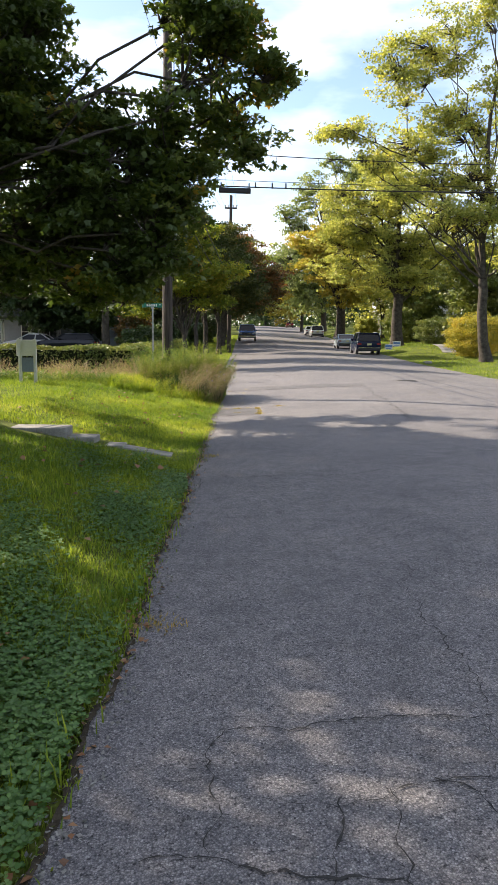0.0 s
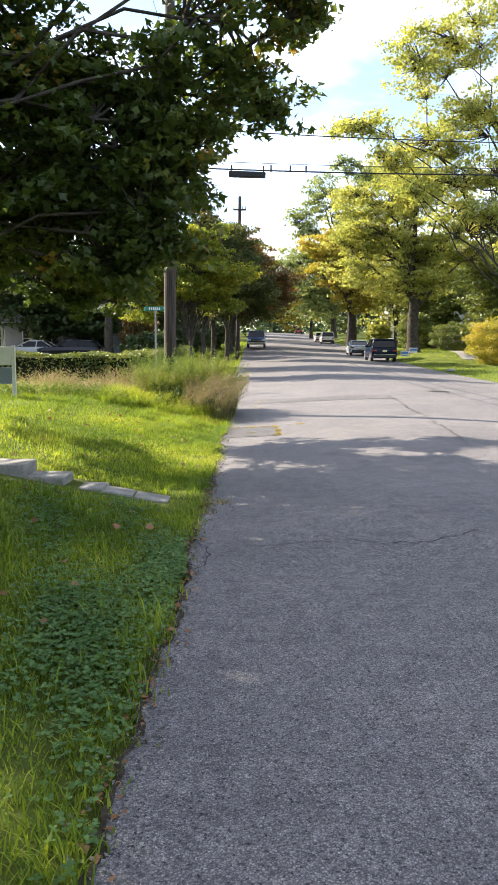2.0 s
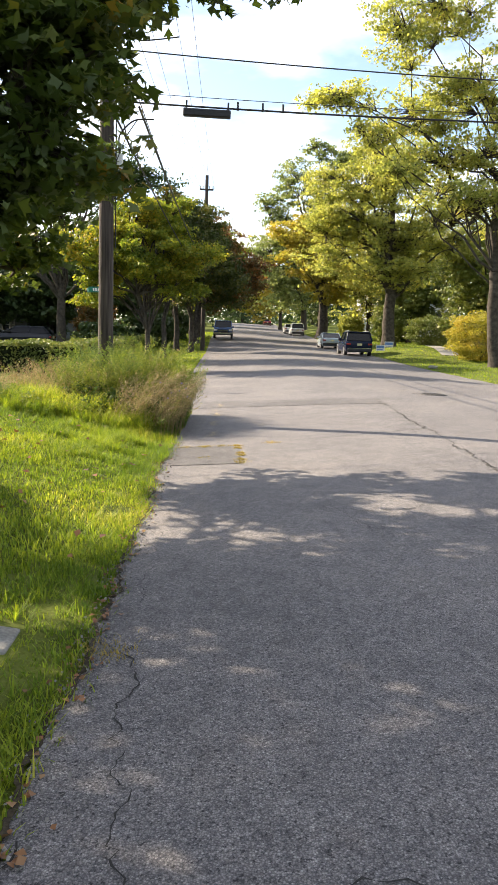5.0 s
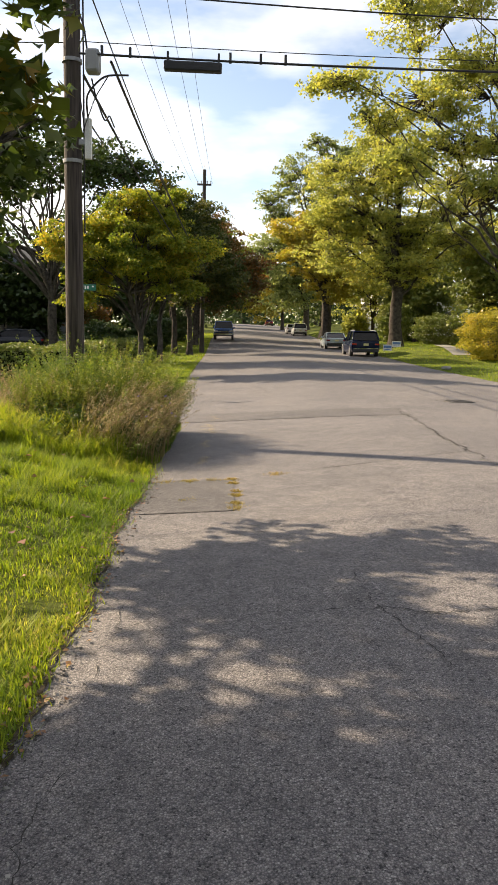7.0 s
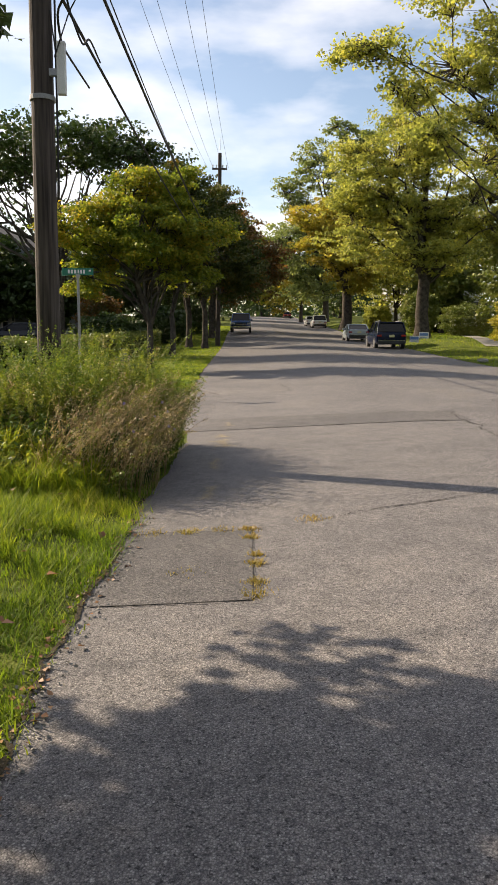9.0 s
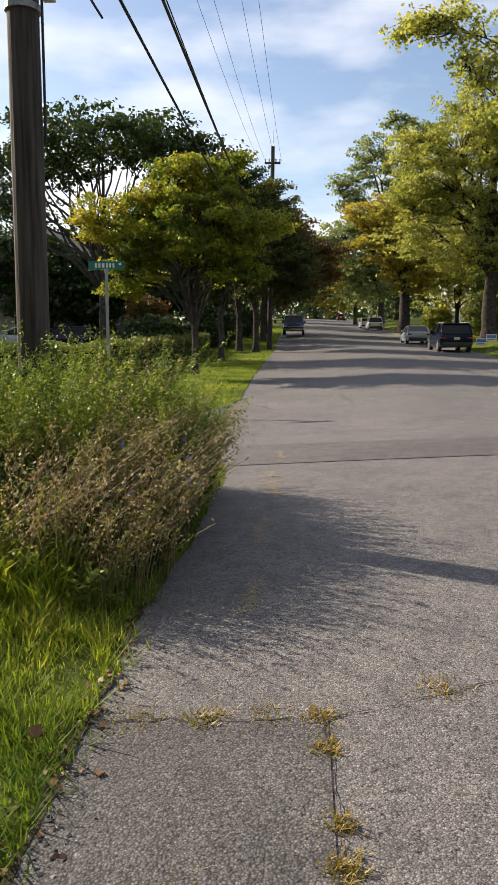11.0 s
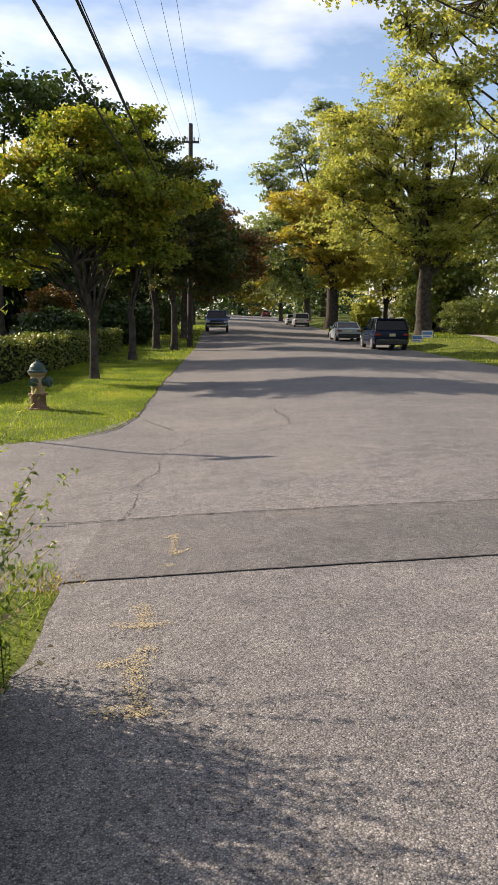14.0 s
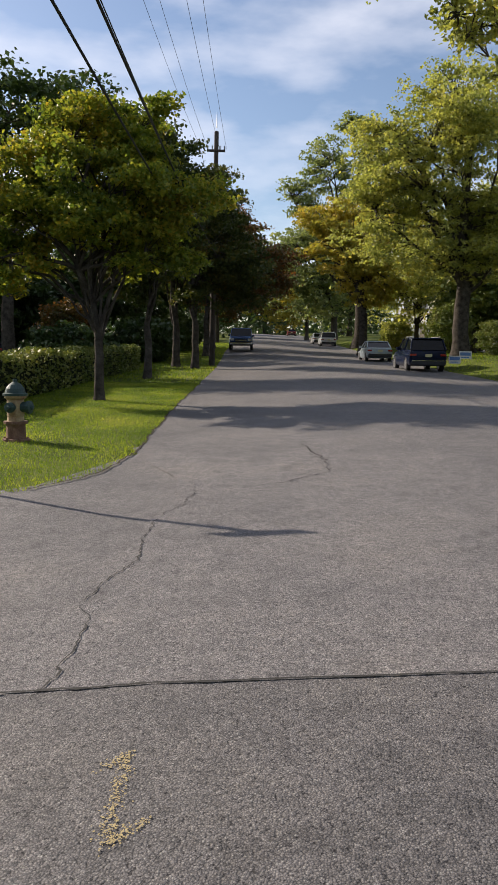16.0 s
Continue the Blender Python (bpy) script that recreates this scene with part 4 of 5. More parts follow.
rng = np.random.default_rng(14)
n = 1900
xs = rng.uniform(-3.3, -0.75, n); ys = rng.uniform(18.2, 20.8, n)
m = mound(xs, ys, -1.85, 19.6, 1.35, 1.5) ** 0.5
clumps = 0.8 + 0.22 * np.sin(xs * 5.1 + 1) * np.sin(ys * 4.3)
sel = m > 0.15
xs, ys, m, clumps = xs[sel], ys[sel], m[sel], clumps[sel]
weed_patch("tall_weeds", "tall feathery green weeds at the street corner", 101, xs, ys, (0.45 + 1.0 * m) * clumps * rng.uniform(0.8, 1.3, len(xs)), 0.034, 0.05, (0.04, -0.02), per=92, slim=0.42, spread=1.3)
n = 2100
xs = rng.uniform(-6.0, -0.95, n); ys = rng.uniform(18.1, 19.9, n)
h = np.clip(1.0 - np.abs(xs + 2.2) * 0.09, 0.6, 1) * (0.78 + 0.13 * np.sin(xs * 3.7 + ys * 2.0)) * np.clip(0.5 + (ys - 18.1) * 0.7, 0.4, 1) * rng.uniform(0.7, 1.3, n)
weed_patch("dry_grasses", "tan dry seeding grasses among green weeds", 105, xs, ys, h, 0.035, 0.52, (0.08, -0.04), per=20, stem_r=0.0032, tone=M_TAN)
n = 800
xs = rng.uniform(-1.85, -0.78, n); ys = rng.uniform(17.3, 19.9, n)
m = mound(xs, ys, -1.3, 18.7, 1.0, 1.6)
sel = m > 0.1
xs, ys, m = xs[sel], ys[sel], m[sel]
weed_patch("dry_weeds", "brown dry chicory stalks with pods leaning over the asphalt", 102, xs, ys, (0.35 + 0.55 * m) * rng.uniform(0.7, 1.3, len(xs)), 0.03, 0.62, (0.34, -0.06), per=26, stem_r=0.0036, wild=0.24)
# inner leaves added dark, so their colour gives the shaded gaps between stalks
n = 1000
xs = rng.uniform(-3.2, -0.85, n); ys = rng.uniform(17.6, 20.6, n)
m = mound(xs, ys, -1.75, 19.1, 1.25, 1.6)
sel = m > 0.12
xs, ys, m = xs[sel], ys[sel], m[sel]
weed_patch("shaded_undergrowth", "leafy growth inside the tall weeds, coloured dark for the shade there", 106, xs, ys, (0.22 + 0.5 * m) * rng.uniform(0.7, 1.2, len(xs)), 0.075, 0.0, (0.03, -0.05), per=24, slim=0.5, green_tone=M_UNDER_SHADE)
fx, fy = rng.uniform(-1.3, -0.6, 14), rng.uniform(17.7, 19.6, 14)
bm = bmesh.new()
for k in range(14):
    for q in range(9):
        a = q * 0.698
        p = Vector((fx[k], fy[k], 0.35 + 0.45 * ((k * 37) % 10) / 10))
        s = Vector((math.cos(a), 0.3 * math.sin(a), math.sin(a)))
        u = Vector((-math.sin(a), 0.0, math.cos(a))) * 0.004
        bm.faces.new([bm.verts.new(p + u), bm.verts.new(p - u), bm.verts.new(p + s * 0.016 - u), bm.verts.new(p + s * 0.016 + u)])
tagged(part("chicory_flowers", bm, M_FLOWER), "small pale violet flowers on the dry stalks", "flowers", kind="stuff")
n = 1700
xs = rng.uniform(-9.5, -2.4, n); ys = rng.uniform(20.0, 22.3, n)
weed_patch("dry_weeds", "reddish brown tall dry grasses beside the side street", 103, xs, ys, rng.uniform(0.5, 1.15, n) * (0.7 + 0.3 * np.sin(xs * 1.9) ** 2), 0.06, 0.85, (0.08, 0.0), per=15)
n = 1100
xs = rng.uniform(-6.5, -0.95, n); ys = rng.uniform(17.2, 18.6, n)
weed_patch("low_weeds", "low green weeds in front of the dry grasses", 104, xs, ys, rng.uniform(0.15, 0.42, n), 0.055, 0.05, (0.05, -0.1), per=22, slim=0.45)
x, y = scatter(np.random.default_rng(3), 42000, -7.5, -0.72, 16.3, 22.1)
keep = x < left_edge(y) - 0.03
r2 = np.random.default_rng(4)
blade_mesh("long_grass", r2, x[keep], y[keep], 0.2 * np.clip(1.15 - np.abs(y[keep] - 18.0) * 0.5, 0.45, 1.2) * np.clip(0.4 + (-0.7 - x[keep]) * 1.2, 0.3, 1), 0.005, M_GRASS, "long uncut yellow-green grass at the foot of the weeds", 1.0, True)


x, y = scatter(np.random.default_rng(12), 9000, -3.4, -1.25, 16.9, 18.3)
keep = np.sin(x * 6.1 + 1) * np.sin(y * 5.3) > -0.35
blade_mesh("long_grass", np.random.default_rng(13), x[keep], y[keep], 0.36 * np.clip(0.45 + (y[keep] - 16.9) * 0.6, 0.4, 1.1), 0.0065, M_GRASS, "tall lush green grass in front of the weeds", 0.9)


# ---- cracks, seams, patches, markings on the road ----
def ribbon(name, points, width, material, parent, seed=0, lift=0.004, rough=0.35, step=0.03):
    """A thin uneven strip that follows the road's surface."""
    rng = np.random.default_rng(seed)
    pts = np.asarray(points, float)
    seg = np.linalg.norm(np.diff(pts, axis=0), axis=1)
    s = np.concatenate([[0], np.cumsum(seg)])
    t = np.arange(0, s[-1], step)
    x, y = np.interp(t, s, pts[:, 0]), np.interp(t, s, pts[:, 1])
    wander = np.zeros(len(t))
    for k in range(1, len(t)):
        wander[k] = 0.86 * wander[k - 1] + rng.normal(0, 1)
    wander[0] = wander[-1] = 0
    dx, dy = np.gradient(x), np.gradient(y)
    ln = np.hypot(dx, dy) + 1e-9
    nx, ny = -dy / ln, dx / ln
    off = wander * rough * 0.011
    x, y = x + nx * off, y + ny * off
    slow = 0.75 + 0.5 * np.sin(t * 2.3 + seed) * np.sin(t * 0.9 + 2 * seed)
    w = width * 0.5 * (slow * np.clip(rng.normal(1, 0.55, len(t)), 0.1, 2.4) if name == "crack" else np.clip(rng.normal(1, 0.22, len(t)), 0.5, 1.6))
    X = np.stack([x - nx * w, x + nx * w], 1); Y = np.stack([y - ny * w, y + ny * w], 1)
    return mesh_part(name, grid_mesh(name, X, Y, land(X, Y) + lift), material, parent)


R = road
ribbon("seam", [(-1.3, 23.05), (-0.2, 23.13), (1.2, 23.13), (3.42, 23.0)], 0.016, M_SEAM, R, 1, 0.010, 0.2)
ribbon("seam", [(-0.9, 21.74), (0.3, 21.78), (1.7, 21.8), (3.42, 21.8)], 0.009, M_SEAM, R, 2, 0.008, 0.15)
ribbon("crack", [(-0.68, 23.02), (-0.65, 23.35), (-0.62, 23.9), (-0.76, 24.15), (-0.7, 24.4), (-0.58, 24.95), (-0.6, 25.5), (-0.6, 25.98), (-0.42, 26.6), (-0.34, 27.05), (-0.4, 27.6)], 0.009, M_SEAM, R, 3, 0.006, 0.8)
ribbon("crack", [(-0.34, 27.05), (0.1, 27.3), (0.5, 27.5), (1.0, 28.0), (1.05, 28.5), (0.95, 29.4), (0.9, 30.5)], 0.014, M_SEAM, R, 4, 0.006, 1.0)
ribbon("crack", [(-0.8, 16.2), (-0.35, 16.2), (0.11, 16.22), (0.8, 16.5), (1.87, 16.97), (2.37, 17.2), (3.07, 17.5)], 0.014, M_SEAM, R, 5, 0.006, 0.8)
ribbon("crack", [(0.11, 16.22), (0.14, 15.6), (0.13, 14.8)], 0.005, M_SEAM, R, 6, 0.008)
ribbon("crack", [(-0.75, 14.78), (-0.25, 14.77), (0.13, 14.8)], 0.005, M_SEAM, R, 7, 0.008)
ribbon("crack", [(-0.1, 7.95), (0.18, 7.84), (0.37, 7.95), (0.55, 7.96), (0.75, 7.84), (1.0, 7.8), (1.4, 8.0), (2.2, 8.3)], 0.010, M_SEAM, R, 8, 0.006, 1.3)
ribbon("crack", [(-0.09, 2.52), (-0.06, 2.6), (0.25, 2.58), (0.47, 2.61), (1.0, 2.64), (1.6, 2.75), (2.2, 2.9)], 0.006, M_SEAM, R, 9, 0.006, 0.9)
ribbon("crack", [(-0.3, 2.28), (-0.085, 2.27), (0.01, 2.17), (0.33, 2.13), (0.5, 2.17), (0.66, 2.22), (0.87, 2.2), (1.3, 2.3)], 0.008, M_SEAM, R, 10, 0.006, 1.0)
ribbon("crack", [(0.66, 2.22), (0.78, 2.12), (0.8, 2.0), (0.78, 1.8)], 0.008, M_SEAM, R, 11, 0.006, 1.0)
ribbon("crack", [(-0.32, 1.86), (-0.21, 1.88), (-0.08, 1.88), (0.1, 1.79), (0.28, 1.77), (0.49, 1.76)], 0.007, M_SEAM, R, 19, 0.006, 1.0)
ribbon("crack", [(0.33, 2.13), (0.3, 2.0), (0.3, 1.9), (0.28, 1.75), (0.3, 1.6)], 0.006, M_SEAM, R, 20, 0.006, 1.0)
ribbon("crack", [(0.5, 2.17), (0.49, 1.9), (0.5, 1.7)], 0.006, M_SEAM, R, 21, 0.006, 1.0)
ribbon("crack", [(-0.09, 2.52), (-0.085, 2.27), (-0.1, 2.05), (-0.08, 1.88)], 0.006, M_SEAM, R, 22, 0.006, 1.0)
ribbon("crack", [(0.87, 2.2), (0.98, 2.64), (1.0, 3.2), (0.92, 3.9), (1.0, 4.6)], 0.006, M_SEAM, R, 23, 0.006, 1.2)
ribbon("crack", [(-0.25, 7.86), (0.2, 7.94), (0.4, 7.93)], 0.007, M_SEAM, R, 24, 0.006, 1.1)
ribbon("crack", [(-0.62, 8.2), (-0.6, 8.0), (-0.575, 7.82), (-0.53, 7.55), (-0.56, 7.2)], 0.008, M_SEAM, R, 25, 0.006, 1.2)
ribbon("crack", [(-0.45, 9.6), (-0.4, 8.9), (-0.36, 8.3), (-0.25, 7.86)], 0.006, M_SEAM, R, 26, 0.006, 1.3)
ribbon("crack", [(1.07, 13.3), (0.92, 12.9), (0.95, 12.3), (1.1, 11.5)], 0.004, M_SEAM, R, 27, 0.006, 1.2)
ribbon("crack", [(3.42, 23.02), (3.3, 22.5), (3.27, 20.9), (3.2, 19.8), (3.13, 19.2), (3.11, 18.6), (3.1, 17.8), (3.1, 17.1), (2.98, 15.6), (2.9, 14.2), (2.75, 12.6)], 0.024, M_SEAM, R, 12, 0.006, 1.3)
ribbon("crack", [(4.1, 25.5), (4.25, 25.62), (4.6, 25.9), (4.9, 26.6)], 0.012, M_SEAM, R, 15, 0.006, 1.2)
ribbon("crack", [(-0.5, 12.2), (0.4, 12.35), (1.4, 12.2), (2.2, 12.5)], 0.008, M_SEAM, R, 16, 0.006, 1.4)
ribbon("crack", [(0.2, 5.2), (0.5, 5.35), (0.9, 5.2), (1.5, 5.4)], 0.0045, M_SEAM, R, 17, 0.006, 1.4)
ribbon("crack", [(-0.5, 10.2), (-0.45, 11.0), (-0.55, 11.8), (-0.5, 13.0)], 0.0045, M_SEAM, R, 18, 0.006, 1.2)


TURF = surface("dark crumbling earth at the turf edge", (0.03, 0.025, 0.017), (0.085, 0.07, 0.048), 14, 0.95, 0, 70, 0.8, 0.01, 0.1)
for ya, yb, seed in ((1.0, 17.6, 51), (27.3, 44.0, 52)):
    yy = np.arange(ya, yb, 0.1)
    ribbon("turf_edge", np.stack([left_edge(yy) + 0.004, yy], 1), 0.026, TURF, R, seed, 0.008, 0.5)


def sheet(name, x0, x1, ya, yb, lift, material, parent, nx=40, ny=10):
    """A thin surface layer between two edge lines."""
    u = np.linspace(0, 1, nx); v = np.linspace(0, 1, ny)
    X = np.repeat((x0 + (x1 - x0) * u)[:, None], ny, 1)
    Y = ya(X) * (1 - v) + yb(X) * v
    return mesh_part(name, grid_mesh(name, X, Y, land(X, Y) + lift), material, parent)


sheet("asphalt_strip", -0.8, 3.4, lambda x: np.interp(x, [-0.9, 0.3, 1.7, 3.42], [21.74, 21.78, 21.8, 21.8]), lambda x: np.interp(x, [-1.3, -0.2, 1.2, 3.42], [23.05, 23.13, 23.13, 23.0]), 0.005, M_STRIP, R)
sheet("asphalt_patch", -0.76, 0.13, lambda x: 14.78 + 0 * x, lambda x: np.interp(x, [-0.8, 0.13], [16.2, 16.21]), 0.005, M_PATCH, R, 8, 8)


def paint_blob(points, width, seed):
    """Broken flecks of worn marking paint along a line."""
    rng = np.random.default_rng(seed)
    pts = np.asarray(points, float)
    s = np.concatenate([[0], np.cumsum(np.linalg.norm(np.diff(pts, axis=0), axis=1))])
    n = int(s[-1] * 2300 * width / 0.1)
    t = rng.uniform(0, s[-1], n)
    x = np.interp(t, s, pts[:, 0]) + rng.normal(0, width * 0.55, n)
    y = np.interp(t, s, pts[:, 1]) + rng.normal(0, width * 0.42, n)
    r = rng.uniform(0.001, 0.0048, n)
    ang = np.linspace(0, 2 * np.pi, 6, endpoint=False)
    wob = rng.uniform(0.6, 1.3, (n, 6))
    X = x[:, None] + r[:, None] * wob * np.cos(ang); Y = y[:, None] + r[:, None] * wob * np.sin(ang)
    v = np.stack([X, Y, land(X, Y) + 0.009 + rng.uniform(0, 0.0015, (n, 1))], -1).reshape(-1, 3)
    return mesh_part("paint_mark", array_mesh("paint_mark", v, np.arange(n * 6).reshape(n, 6)), M_PAINTMARK, R)


paint_blob([(-0.27, 17.25), (-0.25, 17.55), (-0.24, 17.8)], 0.06, 1)
paint_blob([(-0.25, 18.6), (-0.3, 19.0), (-0.24, 19.3)], 0.055, 2)
paint_blob([(-0.36, 20.24), (-0.12, 20.22)], 0.06, 3)
paint_blob([(-0.2, 20.25), (-0.26, 20.6), (-0.22, 20.8)], 0.055, 4)
paint_blob([(-0.42, 20.62), (-0.3, 20.66)], 0.05, 10)
paint_blob([(-0.4, 21.05), (-0.25, 21.03), (-0.16, 21.05)], 0.045, 5)
paint_blob([(-0.3, 21.31), (-0.27, 21.0)], 0.05, 11)
paint_blob([(-0.23, 22.62), (-0.22, 22.3), (-0.21, 22.14)], 0.03, 6)
paint_blob([(-0.21, 22.14), (-0.11, 22.26)], 0.03, 7)
paint_blob([(-0.23, 22.6), (-0.31, 22.5)], 0.025, 8)
paint_blob([(-0.27, 21.92), (-0.2, 21.95)], 0.035, 9)

# tufts in the joints
rng = np.random.default_rng(31)
tx, ty = [], []
for cx, cy, s, n in [(-0.33, 16.2, 0.05, 220), (0.10, 16.22, 0.035, 200), (0.12, 16.0, 0.03, 200), (0.15, 15.6, 0.025, 160), (0.15, 15.41, 0.03, 220), (0.15, 15.06, 0.03, 220), (0.14, 14.86, 0.04, 160), (-0.3, 15.3, 0.05, 60), (-0.6, 16.2, 0.06, 140), (0.6, 16.42, 0.05, 120), (-0.1, 16.22, 0.05, 80), (-0.9, 21.75, 0.1, 200), (-0.58, 9.55, 0.08, 260), (-0.48, 3.7, 0.07, 160)]:
    tx.append(rng.normal(cx, s, n)); ty.append(rng.normal(cy, s, n))
M_TUFT = leaf_material("dry tuft grass", [(0.0, (0.2, 0.18, 0.03)), (0.6, (0.34, 0.24, 0.06)), (1.0, (0.46, 0.28, 0.1))], 0.3)
blade_mesh("joint_tufts", rng, np.concatenate(tx), np.concatenate(ty), 0.035, 0.0035, M_TUFT, "dry yellow grass tufts in the asphalt joints", 1.0)


# ---- garden steps of pale concrete ----
def slab(at, dims, label, tilt=0.0):
    bm = bmesh.new()
    box(bm, -dims[0] / 2, dims[0] / 2, -dims[1] / 2, dims[1] / 2, -dims[2], 0, 0.015)
    ob = part("stone_step", bm, M_STONE)
    ob.matrix_basis = pose(*at, 0, tilt, random.uniform(-2, 2))
    return tagged(ob, label, "step", "garden steps")


slab((-1.22, 9.66, 0.014), (0.34, 0.3, 0.12), "flat pale concrete slab sunk in the lawn by the road", 9)
slab((-1.56, 9.66, 0.074), (0.33, 0.3, 0.12), "flat worn concrete slab at the foot of the steps", 9)
slab((-1.875, 9.66, 0.12), (0.38, 0.36, 0.2), "low pale concrete garden step in the lawn")
slab((-2.25, 9.66, 0.23), (0.39, 0.38, 0.24), "pale concrete garden step in the lawn")
slab((-2.98, 9.7, 0.345), (1.08, 0.4, 0.26), "pale concrete top step in the lawn")
slab((-4.3, 9.9, 0.44), (1.5, 0.4, 0.2), "pale concrete garden path slab in the lawn")


# ---- white post sign on the lawn ----
def post_sign(at, turn):
    t = thing("post_sign", "white painted post sign with a blue-grey panel on the lawn", "sign", at, turn)
    boxed("post", (-0.2, -0.13, -0.04, 0.04, -0.2, 1.0), M_WHITE, t, 0.008)
    boxed("post", (0.13, 0.2, -0.04, 0.04, -0.2, 1.0), M_WHITE, t, 0.008)
    boxed("header", (-0.24, 0.17, -0.03, 0.03, 0.62, 0.98), M_WHITE, t, 0.01)
    boxed("panel", (-0.13, 0.13, -0.02, 0.02, 0.26, 0.58), M_PANEL, t, 0.005, "blue-grey panel")
    return t


post_sign((-5.15, 16.8, z_at(-5.15, 16.8)), 8)


# ---- utility poles and cables ----
def utility_pole(at, height, radius, lean, label, arm=1.1):
    t = thing("utility_pole", label, "utility pole", (at[0], at[1], z_at(*at)), group="utility poles")
    t.rotation_euler = (radians(lean[0]), radians(lean[1]), 0)
    bm = bmesh.new()
    lathe(bm, [(-0.3, radius * 1.1), (2, radius * 1.04), (height * 0.6, radius * 0.9), (height - 0.05, radius * 0.74), (height, radius * 0.66)], 18)
    part("shaft", bm, M_POLE, t, smooth=False)
    bm = bmesh.new()
    box(bm, -arm, arm, -0.16, -0.05, height - 1.1, height - 0.98, 0.01)
    part("crossarm", bm, M_POLE, t)
    for x in (-arm * 0.92, -arm * 0.42, arm * 0.42, arm * 0.92):
        bm = bmesh.new()
        lathe(bm, [(height - 0.98, 0.02), (height - 0.93, 0.045), (height - 0.88, 0.03), (height - 0.82, 0.05), (height - 0.77, 0.02)], 10, (x, -0.1))
        part("insulator", bm, M_GREY, t)
    return t


POLE = (-2.32, 19.9)
POLE2 = (-2.15, 62.5)
pole = utility_pole(POLE, 12.0, 0.13, (0.3, 0.4), "weathered brown wooden utility pole standing in tall weeds")
bm = bmesh.new(); box(bm, 0.19, 0.29, -0.1, -0.03, 4.05, 4.62, 0.01); part("junction_box", bm, M_WHITE, pole, "narrow white metal box")
bm = bmesh.new(); box(bm, 0.1, 0.2, -0.09, -0.04, 4.25, 4.33, 0.005); part("bracket", bm, M_STEEL, pole)
bm = bmesh.new(); box(bm, 0.24, 0.44, -0.3, -0.08, 5.2, 5.52, 0.04); part("splice_box", bm, M_GREY, pole, "grey cable splice box")
bm = bmesh.new(); lathe(bm, [(3.0, 0.012), (11.0, 0.012)], 6, (0.17, -0.03)); part("conduit", bm, M_CABLE, pole)
for zc in (4.0, 5.4, 6.6):
    bm = bmesh.new(); lathe(bm, [(zc, 0.146), (zc + 0.05, 0.146)], 18); part("band", bm, M_GREY, pole)
bm = bmesh.new(); box(bm, 0.1, 0.26, -0.05, 0.02, 6.5, 6.58, 0.01); part("bracket", bm, M_STEEL, pole)
pole2 = utility_pole(POLE2, 12.8, 0.16, (0.0, 0.6), "weathered utility pole rising above the street trees", 0.5)
bm = bmesh.new(); lathe(bm, [(13.0, 0.03), (13.8, 0.012)], 6); part("lightning_rod", bm, M_STEEL, pole2)


def cable(name, label, a, b, sag, radius, n=24, material=None, group="overhead cables"):
    a, b = np.array(a, float), np.array(b, float)
    t = np.linspace(0, 1, n)[:, None]
    p = a * (1 - t) + b * t
    p[:, 2] -= (4 * t * (1 - t) * sag)[:, 0]
    v, f = tube_arrays(p, np.full(n, radius), 6)
    return tagged(mesh_part(name, array_mesh(name, v, f), material or M_CABLE, smooth=True), label, "cable", group)


# across the street
ax, ay = POLE[0] + 0.2, POLE[1] - 0.3
cable("overhead_cable", "thick black service cable crossing the street", (ax, ay, 5.5), (16.0, 18.9, 5.45), 0.2, 0.016)
cable("overhead_cable", "thin messenger wire above the service cable", (ax, ay, 5.66), (16.0, 18.9, 5.55), 0.2, 0.006)
cable("overhead_cable", "black upper cable crossing the street", (ax, ay, 6.35), (16.0, 19.3, 6.1), 0.25, 0.011)
cable("overhead_cable", "black cable leading off over the side lawn", (POLE[0], POLE[1], 5.75), (-24.0, 17.5, 6.4), 0.5, 0.008)
cable("overhead_cable", "black cable leading off over the side lawn", (POLE[0], POLE[1], 6.6), (-24.0, 15.0, 7.2), 0.9, 0.009)


def line_amplifier(a, b):
    """A long dark case hung from the messenger wire."""
    a, b = Vector(a), Vector(b)
    t = thing("line_amplifier", "long black cable equipment case hanging on the wire", "cable box", tuple(a))
    L = (b - a).length
    turn = math.degrees(math.atan2(b.y - a.y, b.x - a.x))
    t.matrix_basis = pose(a.x, a.y, a.z, 0, 0, turn) @ pose(0, 0, 0, 0, -math.degrees(math.asin((b.z - a.z) / L)), 0)
    bm = bmesh.new(); box(bm, 0, L, -0.06, 0.06, -0.06, 0.07, 0.02); part("case", bm, M_CABLE, t)
    for x in (0.05, L - 0.05):
        bm = bmesh.new(); box(bm, x - 0.015, x + 0.015, -0.02, 0.02, 0.06, 0.2, 0.004); part("hanger", bm, M_TRIM, t)
    return t


line_amplifier((-0.92, 19.55, 5.34), (-0.1, 19.52, 5.31))
for x, z in ((-1.8, 5.53), (-1.4, 5.51), (0.02, 5.45), (0.45, 5.44), (0.8, 5.43)):
    bm = bmesh.new(); box(bm, -0.018, 0.018, -0.02, 0.02, -0.06, 0.08, 0.004)
    ob = part("cable_clamp", bm, M_TRIM)
    ob.location = (x, 19.53 - x * 0.035, z)
    tagged(ob, "small black clamp joining the wires", "cable clamp", "cable clamps")

